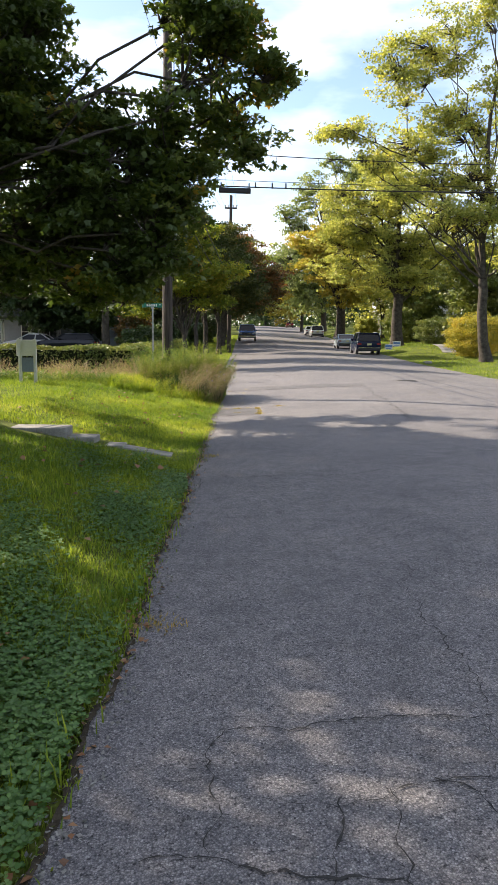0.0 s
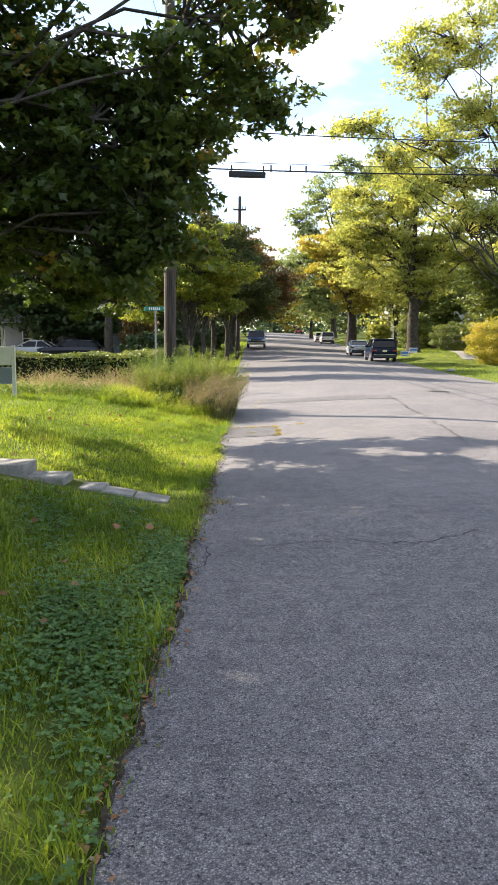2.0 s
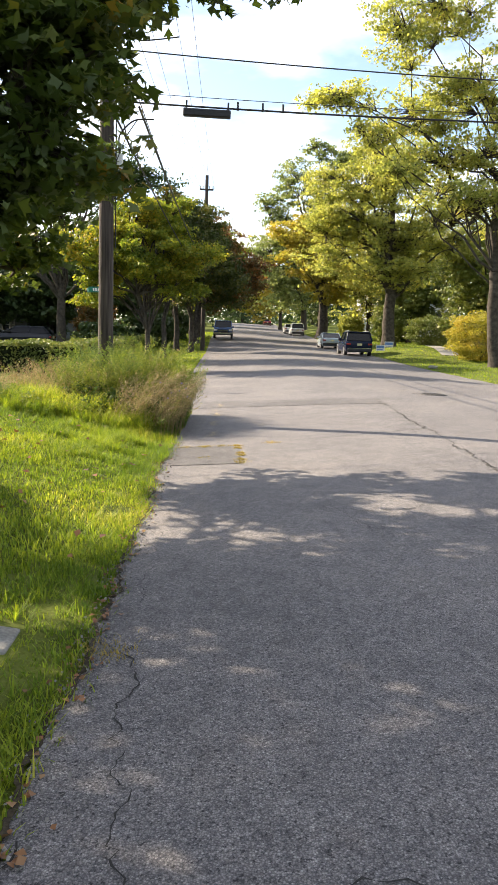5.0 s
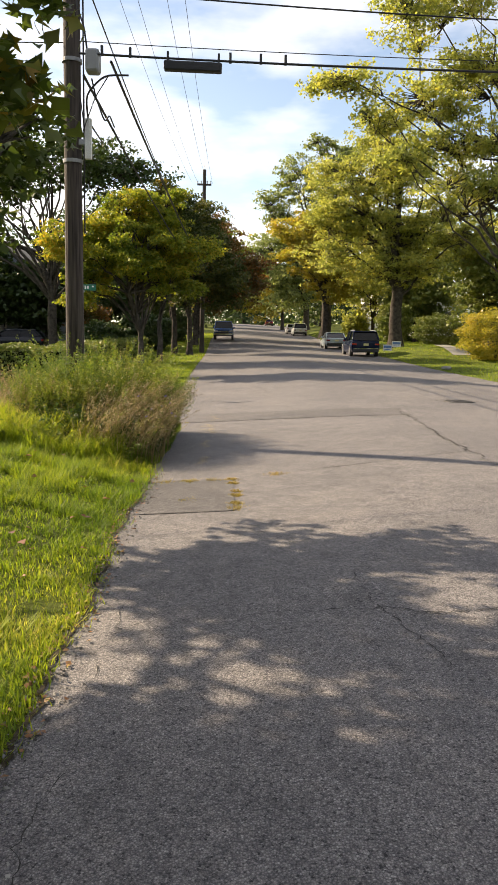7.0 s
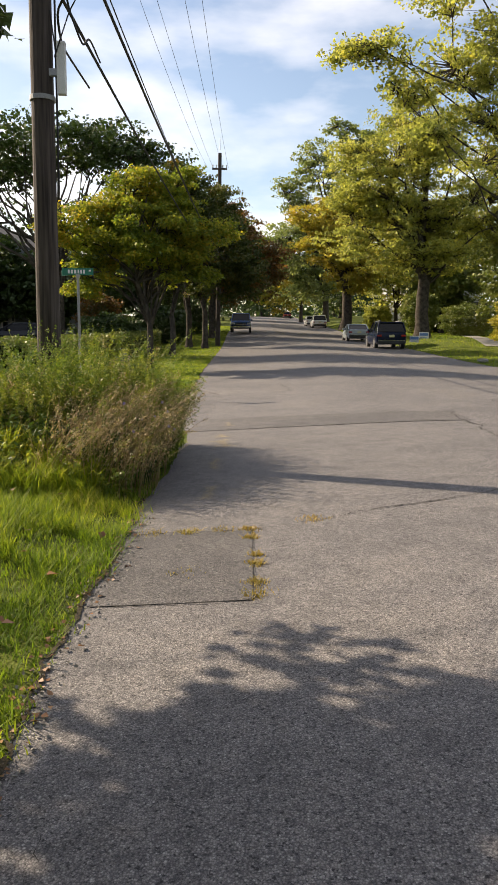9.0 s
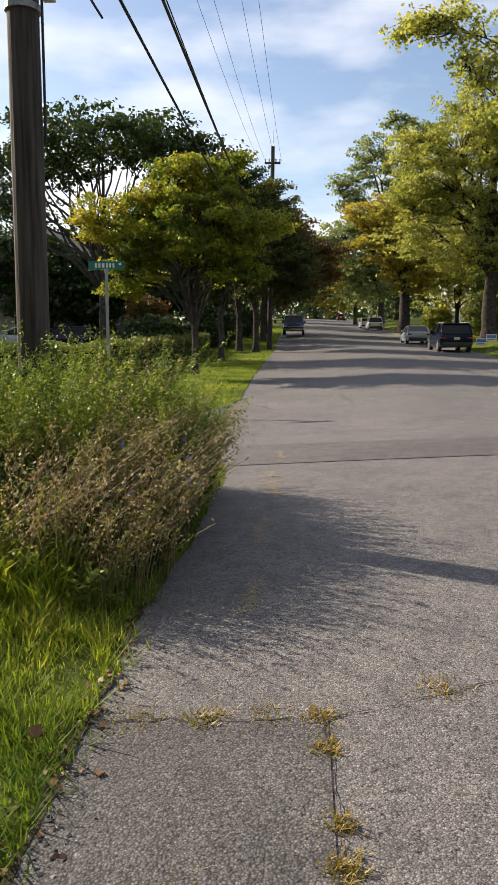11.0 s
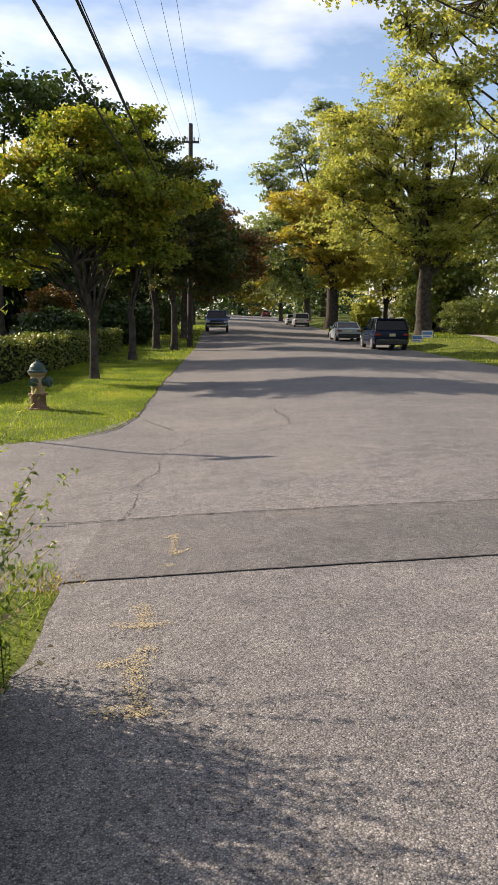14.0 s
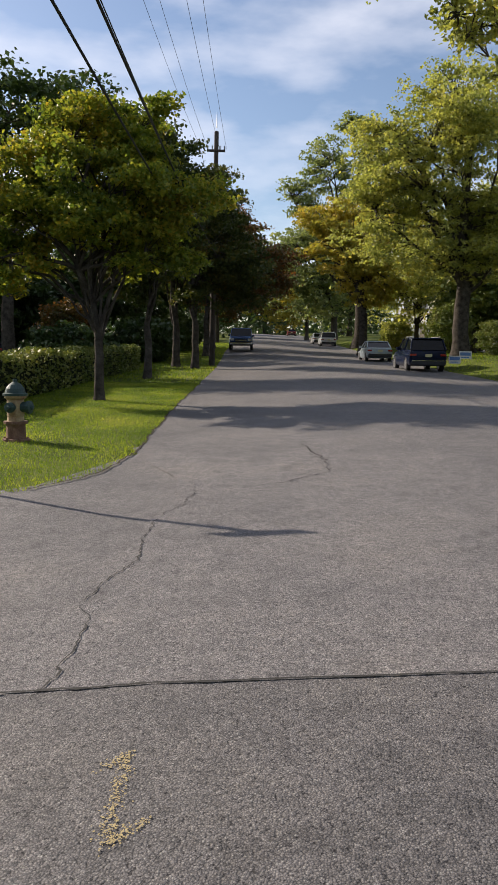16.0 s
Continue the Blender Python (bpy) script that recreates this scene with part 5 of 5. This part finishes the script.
# from pole to pole
for dx, z0, z1 in ((-1.0, 11.2, 11.6), (-0.45, 11.2, 11.6), (0.45, 11.2, 11.6), (1.0, 11.2, 11.6)):
    cable("power_line", "thin power line between the poles", (POLE[0] + dx, POLE[1] - 0.1, z0), (POLE2[0] + dx * 0.7, POLE2[1], z1 + 0.8), 0.7, 0.007, group="power lines")
for dx, z0, z1, s in ((0.6, 5.5, 6.3, 0.4), (0.2, 5.3, 6.0, 0.4)):
    cable("overhead_cable", "thick black communication cable between the poles", (POLE[0] + dx, POLE[1], z0), (POLE2[0] + dx - 0.1, POLE2[1], z1), s, 0.022)
cable("overhead_cable", "thin cable between the poles", (POLE[0] + 0.2, POLE[1], 6.7), (POLE2[0], POLE2[1], 7.4), 0.6, 0.012)


def loop_cable(points, radius):
    p = np.array(points, float)
    t = np.linspace(0, len(p) - 1, 26)
    q = np.stack([np.interp(t, np.arange(len(p)), p[:, k]) for k in range(3)], 1)
    for _ in range(3):
        q[1:-1] = (q[:-2] + 2 * q[1:-1] + q[2:]) / 4
    v, f = tube_arrays(q, np.full(26, radius), 6)
    return tagged(mesh_part("cable_loop", array_mesh("cable_loop", v, f), M_CABLE, smooth=True), "drooping loop of black cable at the pole", "cable", "cable loops")


px, py = POLE
loop_cable([(px + 0.9, py - 0.36, 5.2), (px + 0.55, py - 0.35, 5.2), (px + 0.28, py - 0.3, 4.95), (px + 0.25, py, 4.7), (px + 0.2, py + 0.6, 4.75), (px + 0.1, py + 2.2, 4.9)], 0.014)
loop_cable([(px + 0.2, py - 0.2, 6.6), (px + 0.35, py - 0.25, 6.7), (px + 0.6, py - 0.25, 6.5), (px + 1.0, py - 0.24, 6.55), (px + 1.3, py - 0.23, 6.6)], 0.011)
loop_cable([(px + 0.18, py - 0.1, 6.55), (px + 0.14, py - 0.2, 6.2), (px + 0.25, py - 0.2, 5.9), (px + 0.3, py - 0.2, 5.5)], 0.014)
loop_cable([(px + 0.35, py - 0.2, 5.2), (px + 0.4, py - 0.15, 4.95), (px + 0.5, py, 4.65), (px + 0.55, py + 0.1, 4.8), (px + 0.4, py + 1.5, 5.0)], 0.012)
loop_cable([(px + 0.16, py - 0.1, 5.0), (px + 0.2, py - 0.12, 4.7), (px + 0.22, py - 0.12, 4.5)], 0.008)
loop_cable([(px + 0.6, py - 0.33, 5.18), (px + 0.4, py - 0.2, 4.95), (px + 0.2, py - 0.12, 4.5)], 0.008)


# ---- street-name sign ----
def street_sign(at):
    t = thing("street_sign", "green street-name sign on a galvanised steel post", "street sign", (at[0], at[1], z_at(*at)))
    t.scale = (0.93, 0.93, 0.93)
    boxed("post", (-0.03, 0.03, -0.02, 0.02, -0.2, 2.86), M_STEEL, t, 0.004)
    blade = boxed("blade", (-0.38, 0.38, -0.006, 0.006, 2.9, 3.07), M_SIGN, t, 0.003, "green sign blade with pale lettering")
    x = -0.24
    for w in (0.06, 0.065, 0.075, 0.055, 0.06, 0.055):
        boxed("letter_bar", (x, x + w * 0.72, -0.009, -0.006, 2.94, 3.03), M_WHITE, blade)
        x += w + 0.012
    boxed("letter_bar", (0.27, 0.32, -0.009, -0.006, 2.99, 3.03), M_WHITE, blade)
    boxed("clamp", (-0.05, 0.05, -0.025, 0.025, 2.84, 2.92), M_STEEL, t, 0.004)
    cross = boxed("cross_blade", (-0.006, 0.006, 0.012, 0.62, 2.91, 3.05), M_SIGN, t, 0.003, "green sign blade set crosswise")
    cross.rotation_euler = (0, 0, radians(52))
    return t


street_sign((-3.82, 28.05))


# ---- fire hydrant ----
def hydrant(at):
    t = thing("fire_hydrant", "worn cream and rust fire hydrant with a dark green bonnet", "fire hydrant", (at[0], at[1], z_at(*at) - 0.01))
    t.scale = (1.03, 1.03, 1.03)
    bm = bmesh.new(); lathe(bm, [(0, 0.19), (0.03, 0.19), (0.035, 0.135), (0.24, 0.13), (0.245, 0.165), (0.28, 0.165)], 20); part("base", bm, M_DKRED, t, "rusty brown base flange")
    bm = bmesh.new(); lathe(bm, [(0.28, 0.118), (0.34, 0.112), (0.36, 0.118), (0.58, 0.115), (0.61, 0.15), (0.64, 0.15)], 20); part("barrel", bm, M_RUST, t)
    bm = bmesh.new(); lathe(bm, [(0.64, 0.17), (0.67, 0.17), (0.68, 0.14), (0.74, 0.125), (0.79, 0.09), (0.82, 0.045), (0.83, 0.03), (0.87, 0.028)], 20); part("bonnet", bm, M_TEAL, t, "dark green bonnet")
    for rot, r, ln in ((0, 0.075, 0.24), (90, 0.06, 0.2), (270, 0.06, 0.2)):
        bm = bmesh.new(); lathe(bm, [(0.1, r), (ln - 0.06, r), (ln - 0.055, r * 1.25), (ln - 0.01, r * 1.2), (ln, r * 0.5), (ln + 0.03, r * 0.35)], 14)
        c = part("nozzle_cap", bm, M_TEAL, t, "dark green nozzle cap")
        c.matrix_basis = pose(0, 0, 0.48, 0, 0, rot - 10) @ pose(0, 0, 0, 0, 90, 0)
    for k in range(6):
        a = k * math.pi / 3
        bm = bmesh.new(); lathe(bm, [(0.03, 0.016), (0.055, 0.016)], 6, (0.165 * math.cos(a), 0.165 * math.sin(a))); part("bolt", bm, M_DKRED, t)
    return t


hydrant((-3.25, 30.9))


# ---- cars ----
def loft(bm, stations):
    """stations: rings of (x, y, z) of equal count, joined in order and closed."""
    loops = [[bm.verts.new(p) for p in ring] for ring in stations]
    n = len(loops[0])
    for a, b in zip(loops, loops[1:]):
        for k in range(n):
            bm.faces.new((a[k], a[(k + 1) % n], b[(k + 1) % n], b[k]))
    bm.faces.new(loops[0][::-1]); bm.faces.new(loops[-1])
    bmesh.ops.recalc_face_normals(bm, faces=bm.faces)


def body_ring(y, w, z0, z1, tuck=0.06):
    """A rounded section of the lower body at length y."""
    return [(-w + tuck, y, z0), (w - tuck, y, z0), (w, y, z0 + 0.16), (w, y, z0 + (z1 - z0) * 0.62), (w - 0.05, y, z1 - 0.03), (w - 0.16, y, z1), (-w + 0.16, y, z1), (-w + 0.05, y, z1 - 0.03), (-w, y, z0 + (z1 - z0) * 0.62), (-w, y, z0 + 0.16)]


def car(name, label, at, turn, paint, length, width, body, cabin, roof, wheel=0.34, rails=False, group="parked cars", bed=False):
    """body: (y, half width share, low, high) stations from rear to front; cabin: (y, height share) outline of the glasshouse from rear to front."""
    t = thing(name, label, "car", (at[0], at[1], z_at(*at)), turn, group)
    w = width / 2
    bm = bmesh.new()
    loft(bm, [body_ring(y * length, w * s, lo, hi) for y, s, lo, hi in body])
    bmesh.ops.bevel(bm, geom=bm.edges[:], offset=0.035, segments=2, affect='EDGES', profile=0.6, clamp_overlap=True)
    part("body", bm, paint, t, smooth=True)
    belt = max(b[3] for b in body) - 0.03
    y0, y1, y2, y3 = [c * length for c in cabin]
    bm = bmesh.new()
    q = [(-w + 0.08, y0, belt), (w - 0.08, y0, belt), (w - 0.08, y3, belt), (-w + 0.08, y3, belt), (-w + 0.2, y1, roof), (w - 0.2, y1, roof), (w - 0.2, y2, roof), (-w + 0.2, y2, roof)]
    v = [bm.verts.new(p) for p in q]
    for f in ((0, 1, 5, 4), (1, 2, 6, 5), (2, 3, 7, 6), (3, 0, 4, 7), (4, 5, 6, 7)):
        bm.faces.new([v[k] for k in f])
    bmesh.ops.recalc_face_normals(bm, faces=bm.faces)
    bmesh.ops.bevel(bm, geom=[e for e in bm.edges if len(e.link_faces) == 2], offset=0.07, segments=3, affect='EDGES', profile=0.5, clamp_overlap=True)
    part("window_glass", bm, M_GLASS, t, "dark tinted glass")
    bm = bmesh.new()
    loft(bm, [[(-w + 0.24, y1 - 0.1, roof - 0.02), (w - 0.24, y1 - 0.1, roof - 0.02), (w - 0.3, y1 - 0.06, roof + 0.03), (-w + 0.3, y1 - 0.06, roof + 0.03)],
              [(-w + 0.17, (y1 + y2) / 2, roof - 0.04), (w - 0.17, (y1 + y2) / 2, roof - 0.04), (w - 0.24, (y1 + y2) / 2, roof + 0.05), (-w + 0.24, (y1 + y2) / 2, roof + 0.05)],
              [(-w + 0.2, y2 + 0.06, roof - 0.03), (w - 0.2, y2 + 0.06, roof - 0.03), (w - 0.28, y2, roof + 0.03), (-w + 0.28, y2, roof + 0.03)]])
    part("roof", bm, paint, t)
    for sx in (-1, 1):
        for a, b in (((w - 0.08, y0, belt), (w - 0.2, y1, roof)), ((w - 0.08, y3, belt), (w - 0.2, y2, roof)), ((w - 0.08, (y0 + y3) / 2 - 0.1, belt), (w - 0.2, (y1 + y2) / 2 - 0.1, roof))):
            p = np.array([(a[0] * sx, a[1], a[2]), (b[0] * sx, b[1], b[2])])
            vv, ff = tube_arrays(p, [0.045, 0.04], 6)
            mesh_part("pillar", array_mesh("pillar", vv, ff), paint, t)
        bm = bmesh.new(); box(bm, sx * (w + 0.02) - 0.1, sx * (w + 0.02) + 0.1, y3 - 0.5, y3 - 0.36, belt, belt + 0.15, 0.03); part("mirror", bm, paint, t)
        if rails:
            bm = bmesh.new(); box(bm, sx * (w - 0.28) - 0.02, sx * (w - 0.28) + 0.02, y1, y2, roof + 0.06, roof + 0.1, 0.008); part("roof_rail", bm, M_STEEL, t)
        for yw in (0.19 * length, 0.80 * length):
            wob = new("wheel")
            wob.parent = t
            wob.matrix_basis = pose(sx * (w - 0.11), yw, wheel, 0, 90, 0)
            bm = bmesh.new(); lathe(bm, [(-0.11, wheel * 0.86), (-0.09, wheel), (0.09, wheel), (0.11, wheel * 0.86)], 22); part("tyre", bm, M_TYRE, wob)
            bm = bmesh.new(); lathe(bm, [(-0.118, wheel * 0.6), (-0.112, wheel * 0.66), (0.112, wheel * 0.66), (0.118, wheel * 0.6)], 16); part("rim", bm, M_RIM, wob)
    rear, front = body[0], body[-1]
    zr = rear[2] + (rear[3] - rear[2]) * 0.62
    for sx in (-1, 1):
        bm = bmesh.new(); box(bm, sx * (w * 0.78) - 0.16, sx * (w * 0.78) + 0.14, -0.03 + body[0][0] * length, 0.12, zr + 0.02, zr + 0.13, 0.025); part("tail_lamp", bm, M_LAMP_R, t)
        yf = front[0] * length
        zf = front[2] + (front[3] - front[2]) * 0.55
        bm = bmesh.new(); box(bm, sx * (w * 0.74) - 0.17, sx * (w * 0.74) + 0.15, yf - 0.15, yf + 0.03, zf, zf + 0.18, 0.03); part("headlight", bm, M_LAMP_W, t)
    bm = bmesh.new(); box(bm, -w * 0.9, w * 0.9, -0.06, 0.2, rear[2] - 0.02, rear[2] + 0.2, 0.04); part("rear_bumper", bm, M_TRIM, t)
    bm = bmesh.new(); box(bm, -w * 0.86, w * 0.86, -0.075, -0.05, rear[2] + 0.2, rear[2] + 0.225, 0.004); part("bumper_strip", bm, M_CHROME, t)
    bm = bmesh.new(); box(bm, -0.16, 0.16, -0.05, 0.0, zr - 0.02, zr + 0.13, 0.005); part("plate", bm, M_PLATE, t)
    bm = bmesh.new(); box(bm, -w * 0.92, w * 0.92, yf - 0.2, yf + 0.06, front[2] - 0.02, front[2] + 0.2, 0.05); part("front_bumper", bm, M_CHROME if bed else M_TRIM, t)
    bm = bmesh.new(); box(bm, -w * 0.5, w * 0.5, yf - 0.1, yf + 0.035, front[2] + 0.22, front[2] + 0.42, 0.02); part("grille", bm, M_TRIM, t)
    if bed:
        bm = bmesh.new(); box(bm, -w * 0.5, w * 0.5, yf + 0.03, yf + 0.05, front[2] + 0.3, front[2] + 0.35, 0.005); part("grille_bar", bm, M_CHROME, t)
    return t


P_NAVY = plain("navy car paint", (0.004, 0.009, 0.03), 0.2, 0.0, 0.2, 0.0)
P_SILVER = plain("silver car paint", (0.36, 0.42, 0.46), 0.3, 0.2, 0.4, 0.2)
P_WHITE = plain("white car paint", (0.62, 0.62, 0.6), 0.3, 0.0, 0.4, 0.2)
P_DARK = plain("black car paint", (0.012, 0.014, 0.02), 0.16, 0.0, 0.35, 0.0)
P_RED = plain("dark red car paint", (0.2, 0.02, 0.02), 0.25, 0.0, 0.4, 0.2)
P_SLATE = plain("slate blue car paint", (0.03, 0.07, 0.17), 0.2, 0.1, 0.35, 0.1)
SUV = [(0.0, 0.9, 0.34, 1.0), (0.03, 0.98, 0.3, 1.08), (0.3, 1.0, 0.27, 1.1), (0.7, 1.0, 0.27, 1.06), (0.9, 0.96, 0.3, 0.96), (0.99, 0.84, 0.36, 0.82)]
SEDAN = [(0.0, 0.88, 0.34, 0.92), (0.03, 0.96, 0.28, 0.98), (0.25, 1.0, 0.24, 0.99), (0.65, 1.0, 0.24, 0.95), (0.9, 0.94, 0.27, 0.8), (0.99, 0.8, 0.34, 0.68)]
TRUCK = [(0.0, 0.95, 0.45, 1.1), (0.03, 0.98, 0.4, 1.14), (0.4, 1.0, 0.36, 1.15), (0.75, 1.0, 0.36, 1.16), (0.93, 0.97, 0.4, 1.12), (0.99, 0.9, 0.45, 1.0)]
car("suv", "dark navy blue sport utility car parked at the kerbside", (8.75, 56.4), 0, P_NAVY, 4.7, 1.88, SUV, (0.02, 0.1, 0.5, 0.68), 1.64, 0.36, True)
car("sedan", "silver sedan parked beyond a dark car", (8.9, 71.0), 0, P_SILVER, 4.7, 1.8, SEDAN, (0.1, 0.27, 0.5, 0.7), 1.4, 0.32)
car("suv", "white sport utility car parked along the street", (9.2, 108.5), 0, P_WHITE, 4.7, 1.9, SUV, (0.02, 0.1, 0.5, 0.68), 1.68, 0.36, True)
car("sedan", "white car parked ahead of another along the street", (8.9, 117.0), 0, P_WHITE, 4.6, 1.8, SEDAN, (0.06, 0.2, 0.5, 0.7), 1.46, 0.32)
car("sedan", "small dark red car far along the street", (8.3, 176.0), 0, P_RED, 4.5, 1.8, SEDAN, (0.06, 0.2, 0.5, 0.7), 1.46, 0.32)
car("pickup_truck", "slate blue pickup truck parked facing down the street", (-0.8, 86.5), 180, P_SLATE, 5.6, 1.98, TRUCK, (0.36, 0.42, 0.58, 0.7), 1.82, 0.4, False, "parked cars", True)
car("sedan", "black car parked behind the hedge", (-12.3, 58.0), 92, P_DARK, 4.7, 1.85, SUV, (0.02, 0.12, 0.5, 0.68), 1.5, 0.34)
car("sedan", "white car parked beyond the side street", (-16.0, 60.6), 90, P_WHITE, 4.6, 1.8, SEDAN, (0.1, 0.27, 0.5, 0.7), 1.42, 0.32)


# ---- yard signs ----
def yard_sign(at, turn, material, label):
    t = thing("yard_sign", label, "yard sign", (at[0], at[1], z_at(*at)), turn, "yard signs")
    t.scale = (0.75, 0.75, 0.75)
    boxed("panel", (-0.42, 0.42, -0.01, 0.01, 0.28, 0.82), M_WHITE, t, 0.004)
    boxed("print_band", (-0.36, 0.36, -0.016, -0.011, 0.52, 0.74), material, t)
    boxed("print_bar", (-0.3, 0.25, -0.016, -0.011, 0.36, 0.42), material, t)
    for x in (-0.25, 0.25):
        boxed("stake", (x - 0.006, x + 0.006, -0.006, 0.006, -0.1, 0.3), M_STEEL, t)
    return t


yard_sign((10.6, 58.5), 6, M_BLUESIGN, "white yard sign with a pale blue printed band")
yard_sign((11.4, 59.4), -14, M_BLUESIGN, "white yard sign with blue bars tilted beside another")


# ---- houses behind the gardens ----
def house(at, turn, w, d, h, roof_h, wall, label, floors=2, porch=False, chimney=False):
    t = thing("house", label, "house", (at[0], at[1], z_at(*at) - 0.1), turn)
    boxed("wall", (-w / 2, w / 2, 0, d, 0, h), wall, t)
    for k in range(int(h / 0.28)):
        boxed("siding_board", (-w / 2 - 0.012, w / 2 + 0.012, -0.014, -0.002, k * 0.28 + 0.02, k * 0.28 + 0.265), wall, t)
    bm = bmesh.new()
    o = 0.4
    v = [bm.verts.new(p) for p in ((-w / 2 - o, -o, h), (w / 2 + o, -o, h), (w / 2 + o, d + o, h), (-w / 2 - o, d + o, h), (0, -o, h + roof_h), (0, d + o, h + roof_h))]
    for f in ((0, 1, 4), (1, 2, 5, 4), (2, 3, 5), (3, 0, 4, 5), (3, 2, 1, 0)):
        bm.faces.new([v[k] for k in f])
    part("roof", bm, M_ROOF, t)
    bm = bmesh.new()
    v = [bm.verts.new(p) for p in ((-w / 2, -o - 0.02, h + 0.1), (w / 2, -o - 0.02, h + 0.1), (0, -o - 0.02, h + roof_h - 0.25))]
    bm.faces.new(v)
    bmesh.ops.solidify(bm, geom=bm.faces[:], thickness=0.02)
    part("gable", bm, wall, t)
    n = max(2, int(w / 2.6))
    for fl in range(floors):
        for k in range(n):
            x = -w / 2 + (k + 0.5) * w / n
            z = 0.9 + fl * 2.8
            win = boxed("window", (x - 0.55, x + 0.55, -0.05, -0.015, z, z + 1.5), M_WHITE, t, 0.01)
            for q in (0, 1):
                boxed("pane", (x - 0.46, x + 0.46, -0.06, -0.05, z + 0.08 + q * 0.7, z + 0.72 + q * 0.7), M_WINDOW, win)
        for k in range(3):
            y = (k + 0.5) * d / 3
            z = 0.9 + fl * 2.8
            win = boxed("window", (-w / 2 - 0.05, -w / 2 - 0.015, y - 0.5, y + 0.5, z, z + 1.5), M_WHITE, t, 0.01)
            for q in (0, 1):
                boxed("pane", (-w / 2 - 0.06, -w / 2 - 0.05, y - 0.42, y + 0.42, z + 0.08 + q * 0.7, z + 0.72 + q * 0.7), M_WINDOW, win)
    if porch:
        boxed("porch_roof", (-w / 2, w / 2, -2.2, -0.06, 2.7, 2.95), M_ROOF, t, 0.03)
        boxed("porch_floor", (-w / 2, w / 2, -2.2, -0.06, 0, 0.5), M_WHITE, t, 0.02)
        for k in range(5):
            x = -w / 2 + 0.2 + k * (w - 0.4) / 4
            boxed("column", (x - 0.1, x + 0.1, -2.1, -1.9, 0.5, 2.7), M_WHITE, t, 0.02)
    if chimney:
        boxed("chimney", (w * 0.2, w * 0.2 + 0.8, d * 0.4, d * 0.4 + 0.8, h, h + roof_h + 0.9), M_BRICK, t, 0.02)
    return t


house((28.6, 75), -34, 9, 9, 6.2, 3.4, M_WHITE, "white two-storey house with a porch behind garden trees", 2, True, True)
house((23.5, 97), 30, 8, 8, 6.0, 3.2, M_WHITE, "white porch house half hidden by trees", 2, True)
house((-19, 66), -12, 11, 9, 5.6, 3.0, M_SIDING, "pale grey two-storey house behind the hedge", 2, True)
house((-33, 54), -25, 10, 9, 5.4, 3.0, M_SIDING, "grey house beyond the side street", 2)

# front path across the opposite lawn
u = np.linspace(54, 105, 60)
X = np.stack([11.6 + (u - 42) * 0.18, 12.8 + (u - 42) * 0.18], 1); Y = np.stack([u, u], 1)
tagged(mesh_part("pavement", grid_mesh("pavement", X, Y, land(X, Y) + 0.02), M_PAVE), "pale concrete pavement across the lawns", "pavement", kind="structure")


# ---- manhole cover and a scrap on the far road edge ----
def manhole(at, r):
    t = thing("manhole_cover", "round iron manhole cover with cracked asphalt round it", "manhole", (at[0], at[1], z_at(*at) + 0.004))
    bm = bmesh.new(); lathe(bm, [(-0.03, r), (0.006, r), (0.008, r * 0.97), (0.008, r * 0.9), (0.002, r * 0.89)], 32); part("frame_ring", bm, M_IRON, t)
    bm = bmesh.new(); lathe(bm, [(-0.03, r * 0.88), (0.005, r * 0.88), (0.007, r * 0.86), (0.007, 0.0)], 32); part("lid", bm, M_IRON, t, "worn cast iron lid")
    for k in range(-4, 5):
        half = math.sqrt(max(0.0, (r * 0.8) ** 2 - (k * r * 0.17) ** 2))
        bm = bmesh.new(); box(bm, -half, half, k * r * 0.17 - 0.012, k * r * 0.17 + 0.012, 0.006, 0.013, 0.002); part("rib", bm, M_IRON, t)
    return t


M_IRON = surface("worn cast iron", (0.07, 0.064, 0.06), (0.15, 0.14, 0.13), 12, 0.6, 0.4, 80, 0.4, 0.003)
manhole((5.2, 24.9), 0.36)
ribbon("crack", [(5.2 + 0.47 * math.cos(a * 0.5), 24.9 + 0.47 * math.sin(a * 0.5)) for a in range(14)], 0.02, M_SEAM, R, 31, 0.006, 0.9)
for k in range(5):
    a = k * 1.26 + 0.4
    ribbon("crack", [(5.2 + q * math.cos(a), 24.9 + q * math.sin(a)) for q in (0.46, 0.7, 0.95)], 0.012, M_SEAM, R, 40 + k, 0.006, 1.2)
rng = np.random.default_rng(77)
bm = bmesh.new()
bmesh.ops.create_icosphere(bm, subdivisions=2, radius=0.17)
for v in bm.verts:
    v.co = Vector((v.co.x * 1.5, v.co.y, v.co.z * 0.55)) * float(rng.uniform(0.75, 1.2))
    v.co.z += 0.07
ob = part("stone", bm, M_STONE)
ob.location = (9.95, 42.3, z_at(9.95, 42.3))
tagged(ob, "pale stone at the edge of the road", "stone")
